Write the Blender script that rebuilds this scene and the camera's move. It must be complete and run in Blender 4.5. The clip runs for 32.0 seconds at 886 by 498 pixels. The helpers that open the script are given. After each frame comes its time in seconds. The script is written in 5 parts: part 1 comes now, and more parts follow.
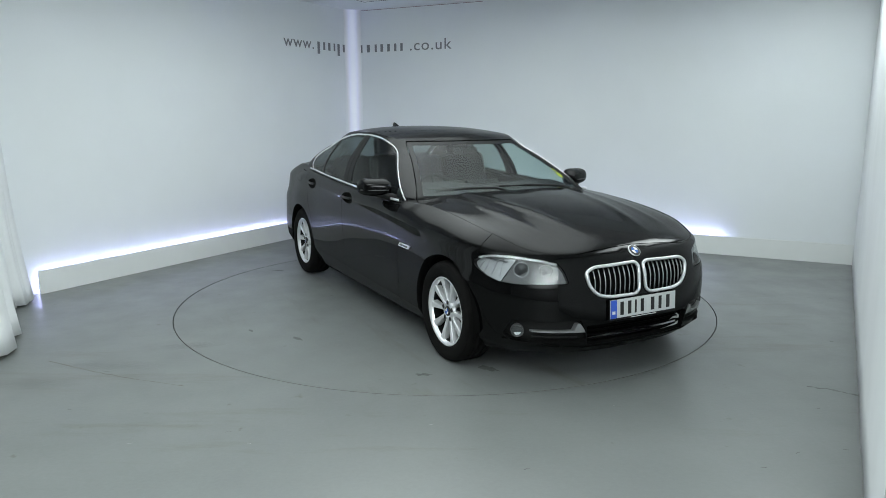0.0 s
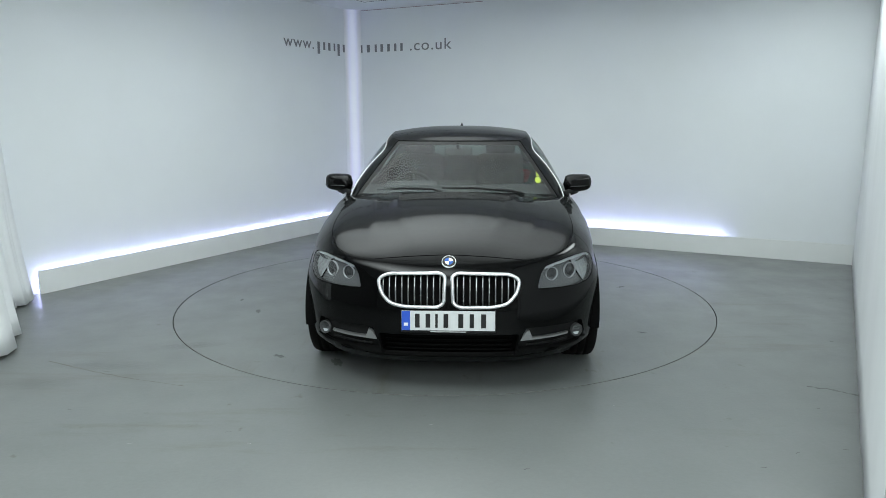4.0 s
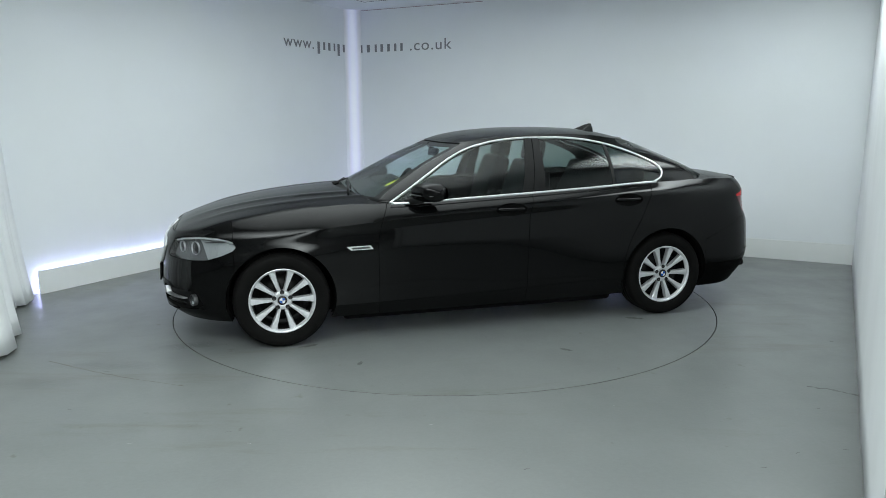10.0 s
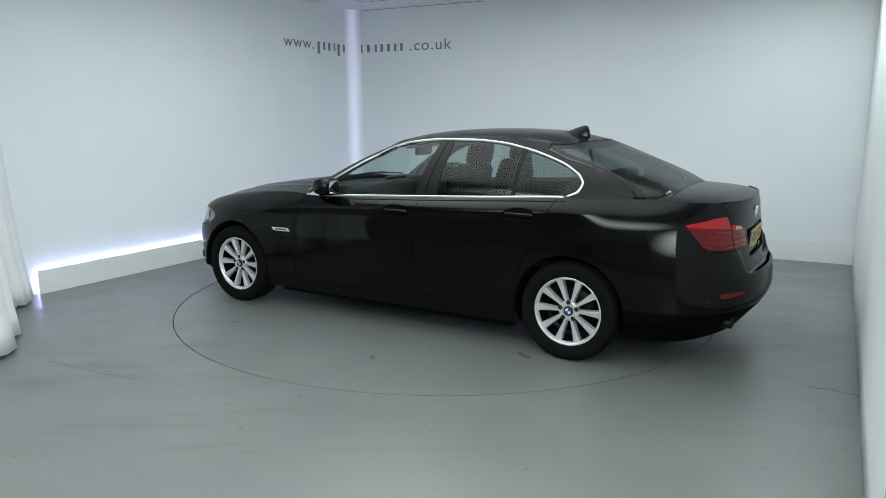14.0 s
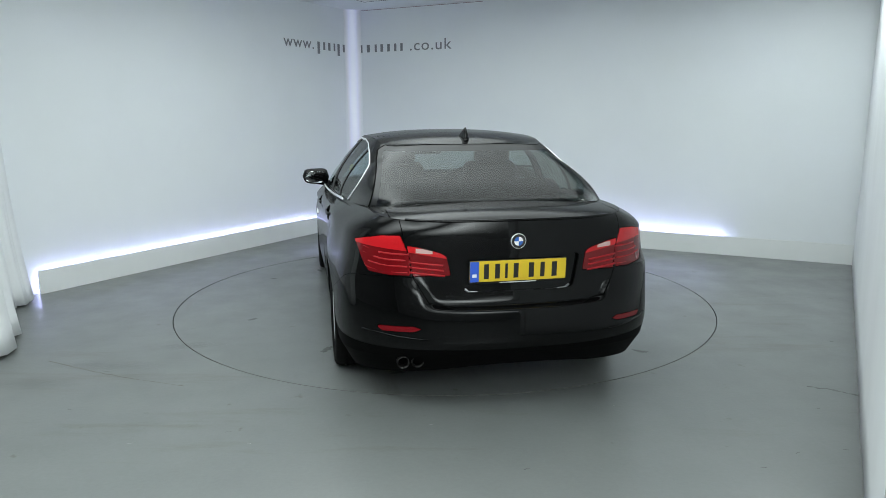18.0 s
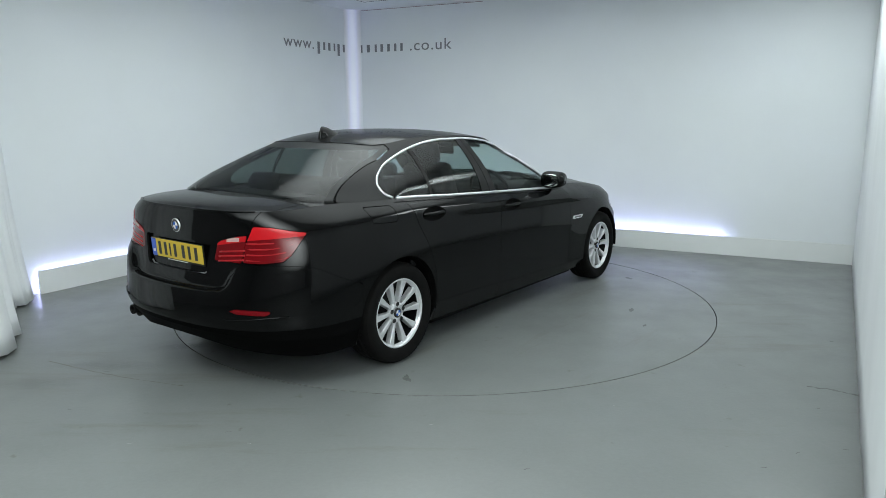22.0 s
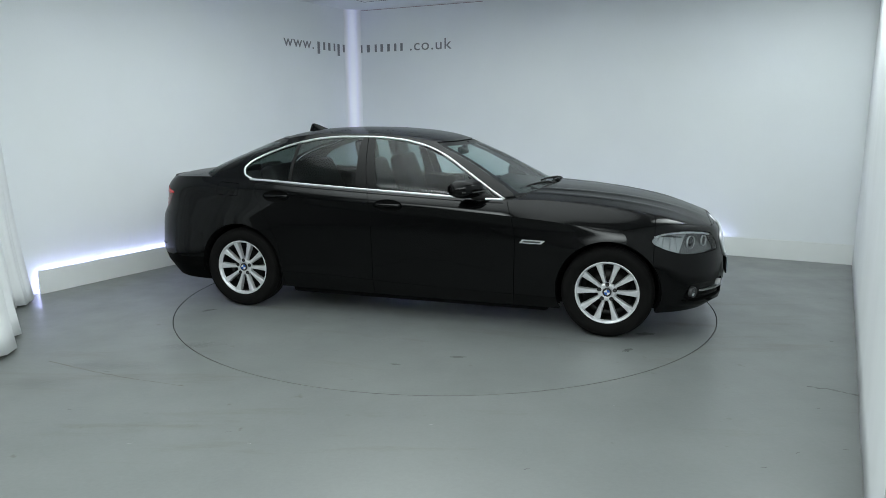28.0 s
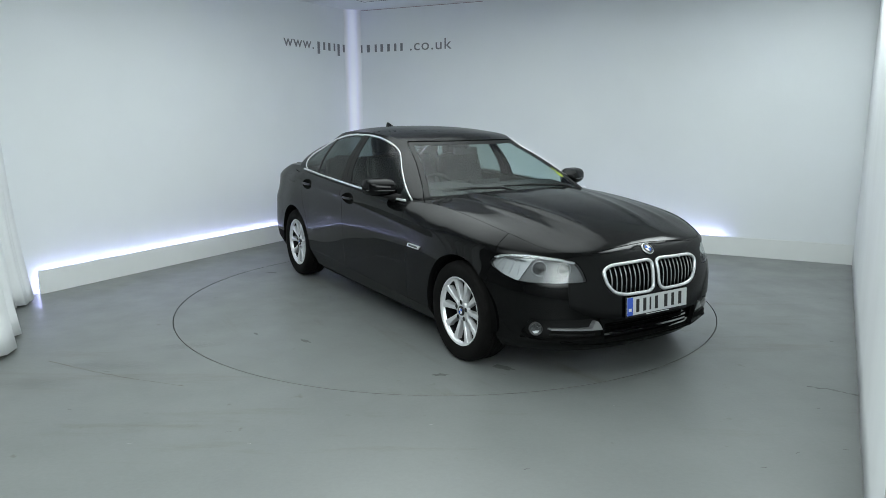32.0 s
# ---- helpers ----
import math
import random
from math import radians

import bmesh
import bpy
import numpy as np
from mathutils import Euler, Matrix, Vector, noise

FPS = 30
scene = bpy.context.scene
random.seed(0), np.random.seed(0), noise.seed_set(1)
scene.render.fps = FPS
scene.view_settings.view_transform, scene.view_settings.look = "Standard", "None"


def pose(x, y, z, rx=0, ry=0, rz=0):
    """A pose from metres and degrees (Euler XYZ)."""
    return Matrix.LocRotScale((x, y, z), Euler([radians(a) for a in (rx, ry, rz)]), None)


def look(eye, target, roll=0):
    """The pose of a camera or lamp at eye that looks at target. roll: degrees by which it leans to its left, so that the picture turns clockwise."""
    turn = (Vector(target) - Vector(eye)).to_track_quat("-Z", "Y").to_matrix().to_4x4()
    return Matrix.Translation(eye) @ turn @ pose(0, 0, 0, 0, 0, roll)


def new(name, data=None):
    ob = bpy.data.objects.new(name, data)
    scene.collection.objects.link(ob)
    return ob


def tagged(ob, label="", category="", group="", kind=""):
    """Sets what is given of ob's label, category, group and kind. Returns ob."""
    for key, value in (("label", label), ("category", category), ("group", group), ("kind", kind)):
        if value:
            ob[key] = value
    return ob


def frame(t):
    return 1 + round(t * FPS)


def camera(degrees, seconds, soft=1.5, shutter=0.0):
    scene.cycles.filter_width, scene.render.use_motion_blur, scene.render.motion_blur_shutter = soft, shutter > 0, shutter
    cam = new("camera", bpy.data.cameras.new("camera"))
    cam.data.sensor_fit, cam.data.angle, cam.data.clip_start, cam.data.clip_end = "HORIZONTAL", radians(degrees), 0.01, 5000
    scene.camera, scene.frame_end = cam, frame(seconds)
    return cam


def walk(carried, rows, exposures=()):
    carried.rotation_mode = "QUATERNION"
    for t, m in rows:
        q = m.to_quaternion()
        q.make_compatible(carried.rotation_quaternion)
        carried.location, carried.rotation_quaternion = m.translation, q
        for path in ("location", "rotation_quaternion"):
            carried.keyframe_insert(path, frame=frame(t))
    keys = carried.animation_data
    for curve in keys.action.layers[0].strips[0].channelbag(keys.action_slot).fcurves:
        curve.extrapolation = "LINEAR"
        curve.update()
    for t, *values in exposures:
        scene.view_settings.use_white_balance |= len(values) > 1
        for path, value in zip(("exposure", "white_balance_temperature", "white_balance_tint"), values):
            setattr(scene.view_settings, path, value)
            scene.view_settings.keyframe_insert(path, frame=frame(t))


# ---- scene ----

# ================= camera and its stand =================
cam = camera(63.95, 32.0, soft=0.8)
EYE = Vector((0.0, -6.079, 1.592))
YAW, PITCH, LEAN = radians(-0.131), radians(-10.881), 0.099
AIM = EYE + Vector((math.sin(YAW) * math.cos(PITCH), math.cos(YAW) * math.cos(PITCH), math.sin(PITCH)))
walk(cam, [(0, look(EYE, AIM, -LEAN)), (32, look(EYE, AIM, -LEAN))],
     exposures=[(0, 0.0, 6500, 10), (32, 0.0, 6500, 10)])

# ================= world and light =================
world = bpy.data.worlds.new("world")
scene.world = world
world.use_nodes = True
world.node_tree.nodes["Background"].inputs["Color"].default_value = (0.55, 0.65, 0.8, 1)
world.node_tree.nodes["Background"].inputs["Strength"].default_value = 0.05

CEIL = 2.98
# assumed lamps out of view, placed to suit brightness and reflections
SOFTBOXES = [  # x, y, z, tilt, turn in degrees, length, width
    (-0.20, -0.46, 2.96, 0, 61, 5.0, 4.5),
    (-1.25, -4.11, 2.96, 0, 61, 2.6, 5.2),
    (2.97, -0.26, 2.96, 0, 61, 2.8, 0.6), (1.0, -6.3, 2.15, 44, 0, 4.6, 2.0),
]
SOFT_POWER = 10.2


# ================= materials =================
def mat(name, colour, rough=0.5, metal=0.0, coat=0.0, spec=0.5, vary=0.0, scale=8.0, bump=0.0, bump_scale=60.0, coat_rough=0.03):
    m = bpy.data.materials.new(name)
    m.use_nodes = True
    nt = m.node_tree
    b = nt.nodes["Principled BSDF"]
    b.inputs["Base Color"].default_value = (*colour, 1)
    b.inputs["Roughness"].default_value = rough
    b.inputs["Metallic"].default_value = metal
    b.inputs["Coat Weight"].default_value = coat
    b.inputs["Coat Roughness"].default_value = coat_rough
    b.inputs["Specular IOR Level"].default_value = spec
    if vary or bump:
        tc = nt.nodes.new("ShaderNodeTexCoord")
    if vary:
        n = nt.nodes.new("ShaderNodeTexNoise")
        n.inputs["Scale"].default_value, n.inputs["Detail"].default_value = scale, 6
        nt.links.new(tc.outputs["Object"], n.inputs["Vector"])
        r = nt.nodes.new("ShaderNodeMapRange")
        r.inputs["From Min"].default_value, r.inputs["From Max"].default_value = 0.3, 0.7
        r.inputs["To Min"].default_value, r.inputs["To Max"].default_value = 1 - vary, 1 + vary
        nt.links.new(n.outputs["Fac"], r.inputs["Value"])
        v = nt.nodes.new("ShaderNodeVectorMath")
        v.operation = "SCALE"
        v.inputs[0].default_value = colour
        nt.links.new(r.outputs["Result"], v.inputs["Scale"])
        nt.links.new(v.outputs["Vector"], b.inputs["Base Color"])
    if bump:
        n2 = nt.nodes.new("ShaderNodeTexNoise")
        n2.inputs["Scale"].default_value, n2.inputs["Detail"].default_value = bump_scale, 4
        nt.links.new(tc.outputs["Object"], n2.inputs["Vector"])
        bp = nt.nodes.new("ShaderNodeBump")
        bp.inputs["Strength"].default_value, bp.inputs["Distance"].default_value = bump, 0.004
        nt.links.new(n2.outputs["Fac"], bp.inputs["Height"])
        nt.links.new(bp.outputs["Normal"], b.inputs["Normal"])
    return m


def glow(name, colour, strength):
    m = bpy.data.materials.new(name)
    m.use_nodes = True
    b = m.node_tree.nodes["Principled BSDF"]
    b.inputs["Base Color"].default_value = (0.8, 0.8, 0.8, 1)
    b.inputs["Emission Color"].default_value = (*colour, 1)
    b.inputs["Emission Strength"].default_value = strength
    return m


def softbox_mat(name, colour, strength, soft, dip=0.0):
    """A cloth diffuser that fades at its edges; a dip dims its middle to weaken reflections."""
    m = bpy.data.materials.new(name)
    m.use_nodes = True
    nt = m.node_tree
    b = nt.nodes["Principled BSDF"]
    b.inputs["Base Color"].default_value = (0.8, 0.8, 0.8, 1)
    b.inputs["Emission Color"].default_value = (*colour, 1)
    tc = nt.nodes.new("ShaderNodeTexCoord")
    g = nt.nodes.new("ShaderNodeTexGradient")
    g.gradient_type = "SPHERICAL"
    nt.links.new(tc.outputs["Object"], g.inputs["Vector"])
    pw = nt.nodes.new("ShaderNodeMath")
    pw.operation, pw.inputs[1].default_value = "POWER", soft
    nt.links.new(g.outputs["Fac"], pw.inputs[0])
    mu = nt.nodes.new("ShaderNodeMath")
    mu.operation, mu.inputs[1].default_value = "MULTIPLY", strength
    if dip:
        sep = nt.nodes.new("ShaderNodeSeparateXYZ")
        nt.links.new(tc.outputs["Object"], sep.inputs["Vector"])
        off, mag, both_ = [nt.nodes.new("ShaderNodeMath") for _ in range(3)]
        off.operation, off.inputs[1].default_value = "ADD", 0.24
        mag.operation = "ABSOLUTE"
        nt.links.new(sep.outputs["Y"], off.inputs[0])
        nt.links.new(off.outputs["Value"], mag.inputs[0])
        side_gain = nt.nodes.new("ShaderNodeMapRange")
        side_gain.interpolation_type = "SMOOTHSTEP"
        side_gain.inputs["From Min"].default_value, side_gain.inputs["From Max"].default_value = 0.05, 0.7
        side_gain.inputs["To Min"].default_value, side_gain.inputs["To Max"].default_value = 1 - dip, 1.0
        nt.links.new(mag.outputs["Value"], side_gain.inputs["Value"])
        both_.operation = "MULTIPLY"
        nt.links.new(side_gain.outputs["Result"], both_.inputs[0])
        nt.links.new(pw.outputs["Value"], both_.inputs[1])
        pw = both_
    nt.links.new(pw.outputs["Value"], mu.inputs[0])
    nt.links.new(mu.outputs["Value"], b.inputs["Emission Strength"])
    return m


def pane_mat(name, tint, rough=0.0, base=0.05):
    m = bpy.data.materials.new(name)
    m.use_nodes = True
    nt = m.node_tree
    nt.nodes.remove(nt.nodes["Principled BSDF"])
    out = nt.nodes["Material Output"]
    lw = nt.nodes.new("ShaderNodeLayerWeight")
    lw.inputs["Blend"].default_value = 0.5
    pw = nt.nodes.new("ShaderNodeMath")
    pw.operation, pw.inputs[1].default_value = "POWER", 5.0
    fr = nt.nodes.new("ShaderNodeMapRange")
    fr.inputs["To Min"].default_value, fr.inputs["To Max"].default_value = base, 0.7
    nt.links.new(lw.outputs["Facing"], pw.inputs[0])
    nt.links.new(pw.outputs["Value"], fr.inputs["Value"])
    tr = nt.nodes.new("ShaderNodeBsdfTransparent")
    tr.inputs["Color"].default_value = (*tint, 1)
    gl = nt.nodes.new("ShaderNodeBsdfGlossy")
    gl.inputs["Roughness"].default_value = rough
    mx = nt.nodes.new("ShaderNodeMixShader")
    nt.links.new(fr.outputs["Result"], mx.inputs["Fac"])
    nt.links.new(tr.outputs["BSDF"], mx.inputs[1])
    nt.links.new(gl.outputs["BSDF"], mx.inputs[2])
    nt.links.new(mx.outputs["Shader"], out.inputs["Surface"])
    return m


def floor_mat(name):
    """Grey floor paint: cloudy wear, scuffs, faint stains and a satin sheen."""
    m = mat(name, (0.19, 0.2, 0.2), rough=0.4, spec=0.45)
    nt = m.node_tree
    b = nt.nodes["Principled BSDF"]
    tc = nt.nodes.new("ShaderNodeTexCoord")

    def noise_tex(scale, detail, rough=0.55, squash=None):
        n = nt.nodes.new("ShaderNodeTexNoise")
        n.inputs["Scale"].default_value, n.inputs["Detail"].default_value, n.inputs["Roughness"].default_value = scale, detail, rough
        if squash:
            mp = nt.nodes.new("ShaderNodeMapping")
            mp.inputs["Scale"].default_value, mp.inputs["Rotation"].default_value = squash, (0, 0, 0.6)
            nt.links.new(tc.outputs["Object"], mp.inputs["Vector"])
            nt.links.new(mp.outputs["Vector"], n.inputs["Vector"])
        else:
            nt.links.new(tc.outputs["Object"], n.inputs["Vector"])
        return n

    def ramp(src, stops):
        r = nt.nodes.new("ShaderNodeValToRGB")
        els = r.color_ramp.elements
        els[0].position, els[0].color = stops[0][0], (*stops[0][1], 1)
        els[1].position, els[1].color = stops[1][0], (*stops[1][1], 1)
        nt.links.new(src, r.inputs["Fac"])
        return r

    def mixed(kind, fac, a, c):
        x = nt.nodes.new("ShaderNodeMix")
        x.data_type, x.blend_type = "RGBA", kind
        x.inputs["Factor"].default_value = fac
        nt.links.new(a, x.inputs["A"])
        nt.links.new(c, x.inputs["B"])
        return x.outputs["Result"]

    big = ramp(noise_tex(0.9, 4).outputs["Fac"], [(0.3, (0.149, 0.159, 0.156)), (0.7, (0.174, 0.185, 0.181))])
    fine = ramp(noise_tex(38, 5).outputs["Fac"], [(0.3, (0.96, 0.96, 0.96)), (0.7, (1.02, 1.02, 1.02))])
    col = mixed("MULTIPLY", 1.0, big.outputs["Color"], fine.outputs["Color"])
    scuff = ramp(noise_tex(1.4, 8, 0.7, (0.35, 2.6, 1)).outputs["Fac"], [(0.56, (1, 1, 1)), (0.76, (0.66, 0.58, 0.47))])
    col = mixed("MULTIPLY", 0.8, col, scuff.outputs["Color"])
    spots = ramp(noise_tex(6.5, 3, 0.6).outputs["Fac"], [(0.68, (1, 1, 1)), (0.75, (0.55, 0.48, 0.40))])
    col = mixed("MULTIPLY", 0.7, col, spots.outputs["Color"])
    nt.links.new(col, b.inputs["Base Color"])
    rr = nt.nodes.new("ShaderNodeMapRange")
    rr.inputs["From Min"].default_value, rr.inputs["From Max"].default_value = 0.3, 0.7
    rr.inputs["To Min"].default_value, rr.inputs["To Max"].default_value = 0.28, 0.40
    nt.links.new(noise_tex(3.0, 5).outputs["Fac"], rr.inputs["Value"])
    nt.links.new(rr.outputs["Result"], b.inputs["Roughness"])
    bp = nt.nodes.new("ShaderNodeBump")
    bp.inputs["Strength"].default_value, bp.inputs["Distance"].default_value = 0.12, 0.004
    nt.links.new(noise_tex(55, 3).outputs["Fac"], bp.inputs["Height"])
    nt.links.new(bp.outputs["Normal"], b.inputs["Normal"])
    return m


M_WALL = mat("white_wall_paint", (0.80, 0.83, 0.845), rough=0.6, vary=0.02, scale=1.2, bump=0.12, bump_scale=120)
M_PLINTH = mat("white_board", (0.78, 0.80, 0.79), rough=0.5, vary=0.02, scale=3, bump=0.05)
M_CEIL = mat("ceiling_paint", (0.80, 0.83, 0.85), rough=0.8, vary=0.02, scale=2)
# greys of the added back walls, picked for reflections in the car paint
M_BACK = mat("unseen_back_wall_dark", (0.20, 0.20, 0.205), rough=0.9, vary=0.1, scale=1.5)
M_BACK_PALE = mat("unseen_back_wall_pale", (0.46, 0.46, 0.465), rough=0.9, vary=0.1, scale=1.5)
M_CLOTH = mat("white_cloth", (0.78, 0.80, 0.81), rough=0.85, vary=0.03, scale=2, bump=0.06, bump_scale=60)
M_FLOOR = floor_mat("grey_floor_paint")
M_SMEAR = mat("rubber_smear", (0.09, 0.092, 0.09), rough=0.5, vary=0.3, scale=25)
M_SCUFF = mat("brown_scuff", (0.125, 0.112, 0.095), rough=0.5, vary=0.25, scale=30)
M_CHIP = mat("pale_paint_chip", (0.30, 0.31, 0.30), rough=0.6)
M_STAIN = mat("brown_stain", (0.10, 0.083, 0.06), rough=0.45, spec=0.3)
_nt = M_STAIN.node_tree
_tc, _mp, _gr = _nt.nodes.new("ShaderNodeTexCoord"), _nt.nodes.new("ShaderNodeMapping"), _nt.nodes.new("ShaderNodeTexGradient")
_mp.inputs["Location"].default_value, _mp.inputs["Scale"].default_value, _gr.gradient_type = (-1, -1, 0), (2, 2, 0), "SPHERICAL"
_no, _mu = _nt.nodes.new("ShaderNodeTexNoise"), _nt.nodes.new("ShaderNodeMath")
_no.inputs["Scale"].default_value, _no.inputs["Detail"].default_value = 9, 6
_mu.operation, _m2 = "MULTIPLY", _nt.nodes.new("ShaderNodeMath")
_m2.operation, _m2.inputs[1].default_value = "MULTIPLY", 0.3
_nt.links.new(_tc.outputs["Generated"], _mp.inputs["Vector"])
_nt.links.new(_mp.outputs["Vector"], _gr.inputs["Vector"])
_nt.links.new(_tc.outputs["Object"], _no.inputs["Vector"])
_nt.links.new(_gr.outputs["Fac"], _mu.inputs[0])
_nt.links.new(_no.outputs["Fac"], _mu.inputs[1])
_nt.links.new(_mu.outputs["Value"], _m2.inputs[0])
_nt.links.new(_m2.outputs["Value"], _nt.nodes["Principled BSDF"].inputs["Alpha"])
M_EDGE = mat("worn_steel_edge", (0.12, 0.118, 0.11), rough=0.6, vary=0.3, scale=3)
M_GAP = mat("dark_gap", (0.012, 0.012, 0.012), rough=0.9)
M_LED = glow("led_tape", (0.50, 0.54, 1.0), 60.0)
# emission stands for light lying on the corner walls, fading sideways
M_CORNER_GLOW = glow("glowing_corner_sheet", (0.52, 0.58, 0.95), 0.40)
_nt = M_CORNER_GLOW.node_tree
_tc, _sep = _nt.nodes.new("ShaderNodeTexCoord"), _nt.nodes.new("ShaderNodeSeparateXYZ")
_nt.links.new(_tc.outputs["Generated"], _sep.inputs["Vector"])
_rp = _nt.nodes.new("ShaderNodeValToRGB")
_rp.color_ramp.interpolation = "EASE"
_rp.color_ramp.elements[0].color, _rp.color_ramp.elements[1].color = (0, 0, 0, 1), (0, 0, 0, 1)
for _x in (0.495, 0.505):
    _e = _rp.color_ramp.elements.new(_x)
    _e.color = (1, 1, 1, 1)
_mu = _nt.nodes.new("ShaderNodeMath")
_mu.operation, _mu.inputs[1].default_value = "MULTIPLY", 0.33
_nt.links.new(_sep.outputs["X"], _rp.inputs["Fac"])
_nt.links.new(_rp.outputs["Color"], _mu.inputs[0])
_nt.links.new(_mu.outputs["Value"], _nt.nodes["Principled BSDF"].inputs["Emission Strength"])
M_PANELS = [softbox_mat("softbox_cloth", (0.905, 1.0, 1.0), k * SOFT_POWER, soft, dip) for k, soft, dip in ((0.45, 0.6, 0.38), (1.15, 1.3, 0.0), (1.45, 0.6, 0.0), (1.45, 1.3, 0.0))]
M_TEXT = mat("grey_vinyl_lettering", (0.21, 0.22, 0.235), rough=0.5)
M_JOINT = mat("dull_red_joint", (0.34, 0.27, 0.28), rough=0.7)
M_LED_END = glow("dim_led_tape", (0.50, 0.54, 1.0), 16.0)
M_PAINT = mat("black_car_paint", (0.0012, 0.0013, 0.0014), rough=0.45, metal=0.0, coat=0.46, spec=0.02, coat_rough=0.045)
M_TRIM = mat("black_plastic_trim", (0.008, 0.008, 0.008), spec=0.2, rough=0.5, vary=0.15, scale=20, bump=0.1, bump_scale=300)
M_SKIRT = mat("matt_black_lower_trim", (0.0025, 0.0025, 0.0025), rough=0.6, spec=0.03)
M_SHUT = mat("black_body_shell", (0.002, 0.002, 0.002), rough=0.8, spec=0.1)
M_CHROME = mat("satin_chrome", (0.88, 0.89, 0.90), rough=0.3, metal=0.8)
M_SATIN = mat("dull_satin_metal", (0.40, 0.405, 0.41), rough=0.4, metal=0.8)
M_FRIT = mat("black_glass_border", (0.004, 0.0045, 0.0045), rough=0.3, spec=0.15)
M_SLAT = mat("grille_slat_metal", (0.42, 0.425, 0.43), rough=0.28, metal=0.9)
M_RIM = mat("silver_alloy", (0.72, 0.73, 0.745), rough=0.34, metal=0.55, coat=0.3, vary=0.04, scale=30)
M_TYRE = mat("tyre_rubber", (0.0046, 0.0044, 0.0042), spec=0.12, rough=0.8, vary=0.25, scale=14, bump=0.15, bump_scale=120)
M_DISC = mat("brake_disc_steel", (0.022, 0.021, 0.020), rough=0.45, metal=0.8, vary=0.2, scale=12)
M_GLASS = pane_mat("clear_car_glass", (0.74, 0.84, 0.82), 0.05, 0.030)
M_SIDE = pane_mat("clear_side_glass", (0.72, 0.82, 0.80), 0.07, 0.038)
M_TINT = pane_mat("tinted_car_glass", (0.42, 0.50, 0.48), 0.07, 0.038)
M_REARGLASS = pane_mat("dark_rear_glass", (0.24, 0.28, 0.27), 0.06, 0.036)
M_LENS = pane_mat("clear_lamp_lens", (0.9, 0.93, 0.94))
M_LAMPIN = mat("lamp_reflector", (0.42, 0.43, 0.44), rough=0.36, metal=0.4)
M_LAMPDARK = mat("lamp_dark_bezel", (0.055, 0.056, 0.058), rough=0.35)
M_LAMPGREY = mat("lamp_grey_bezel", (0.11, 0.112, 0.115), rough=0.4)
M_RING = mat("lamp_chrome_ring", (0.42, 0.43, 0.44), rough=0.3, metal=0.3)
M_BULB = mat("lamp_white_guide_and_glint", (0.64, 0.66, 0.67), rough=0.3)
M_REDLENS = mat("red_lamp_lens", (0.46, 0.008, 0.012), rough=0.2, coat=0.35, spec=0.3)
M_REDDARK = mat("dark_red_lamp_lens", (0.13, 0.003, 0.005), rough=0.15, coat=0.15, spec=0.3)
M_REDBAR = mat("red_light_guide", (0.34, 0.010, 0.014), rough=0.4, spec=0.2)
M_REFLECT = mat("red_reflector", (0.14, 0.003, 0.006), rough=0.2, spec=0.3)
M_CLEARLENS = mat("pale_reverse_lens", (0.5, 0.33, 0.31), rough=0.2, coat=0.5)
M_PLATE_W = mat("white_plate", (0.64, 0.66, 0.66), rough=0.35, vary=0.02, scale=20)
M_PLATE_Y = mat("yellow_plate", (0.64, 0.45, 0.02), rough=0.35, vary=0.02, scale=20)
M_PLATE_B = mat("blue_plate_band", (0.03, 0.10, 0.55), rough=0.35)
M_INK = mat("black_plate_ink", (0.01, 0.01, 0.01), rough=0.4)
M_SEAT = mat("black_leather", (0.007, 0.007, 0.0075), spec=0.3, rough=0.55, vary=0.15, scale=10, bump=0.02, bump_scale=150)
M_DASH = mat("black_dashboard_plastic", (0.011, 0.011, 0.0115), rough=0.6, vary=0.1, scale=8, bump=0.1, bump_scale=250)
M_HEADLINER = mat("grey_headliner", (0.11, 0.11, 0.107), rough=0.9, vary=0.05, scale=10)
M_STICK = mat("yellow_sticker", (0.55, 0.58, 0.03), rough=0.5)
M_BLUE = mat("badge_blue", (0.03, 0.13, 0.5), rough=0.25, coat=1.0)
M_WHITE = mat("badge_white", (0.8, 0.8, 0.8), rough=0.25, coat=1.0)
M_MIRROR = mat("mirror_glass", (0.85, 0.87, 0.88), rough=0.02, metal=1.0)


# ================= mesh helpers =================
def link_mesh(name, verts, faces, material, parent=None, label="", smooth=True):
    me = bpy.data.meshes.new(name)
    me.from_pydata([tuple(v) for v in verts], [], [tuple(f) for f in faces])
    me.materials.append(material)
    if smooth:
        me.shade_smooth()
    me.update()
    ob = new(name, me)
    if parent is not None:
        ob.parent = parent
    if label:
        ob["label"] = label
    return ob


def part(name, bm, material, parent=None, label="", smooth=False):
    me = bpy.data.meshes.new(name)
    bm.to_mesh(me)
    bm.free()
    me.materials.append(material)
    if smooth:
        me.shade_smooth()
        me.set_sharp_from_angle(angle=radians(35))
    ob = new(name, me)
    if parent is not None:
        ob.parent = parent
    if label:
        ob["label"] = label
    return ob


def thing(name, m=None):
    ob = new(name)
    ob.empty_display_size = 0.1
    if m is not None:
        ob.matrix_world = m
    return ob


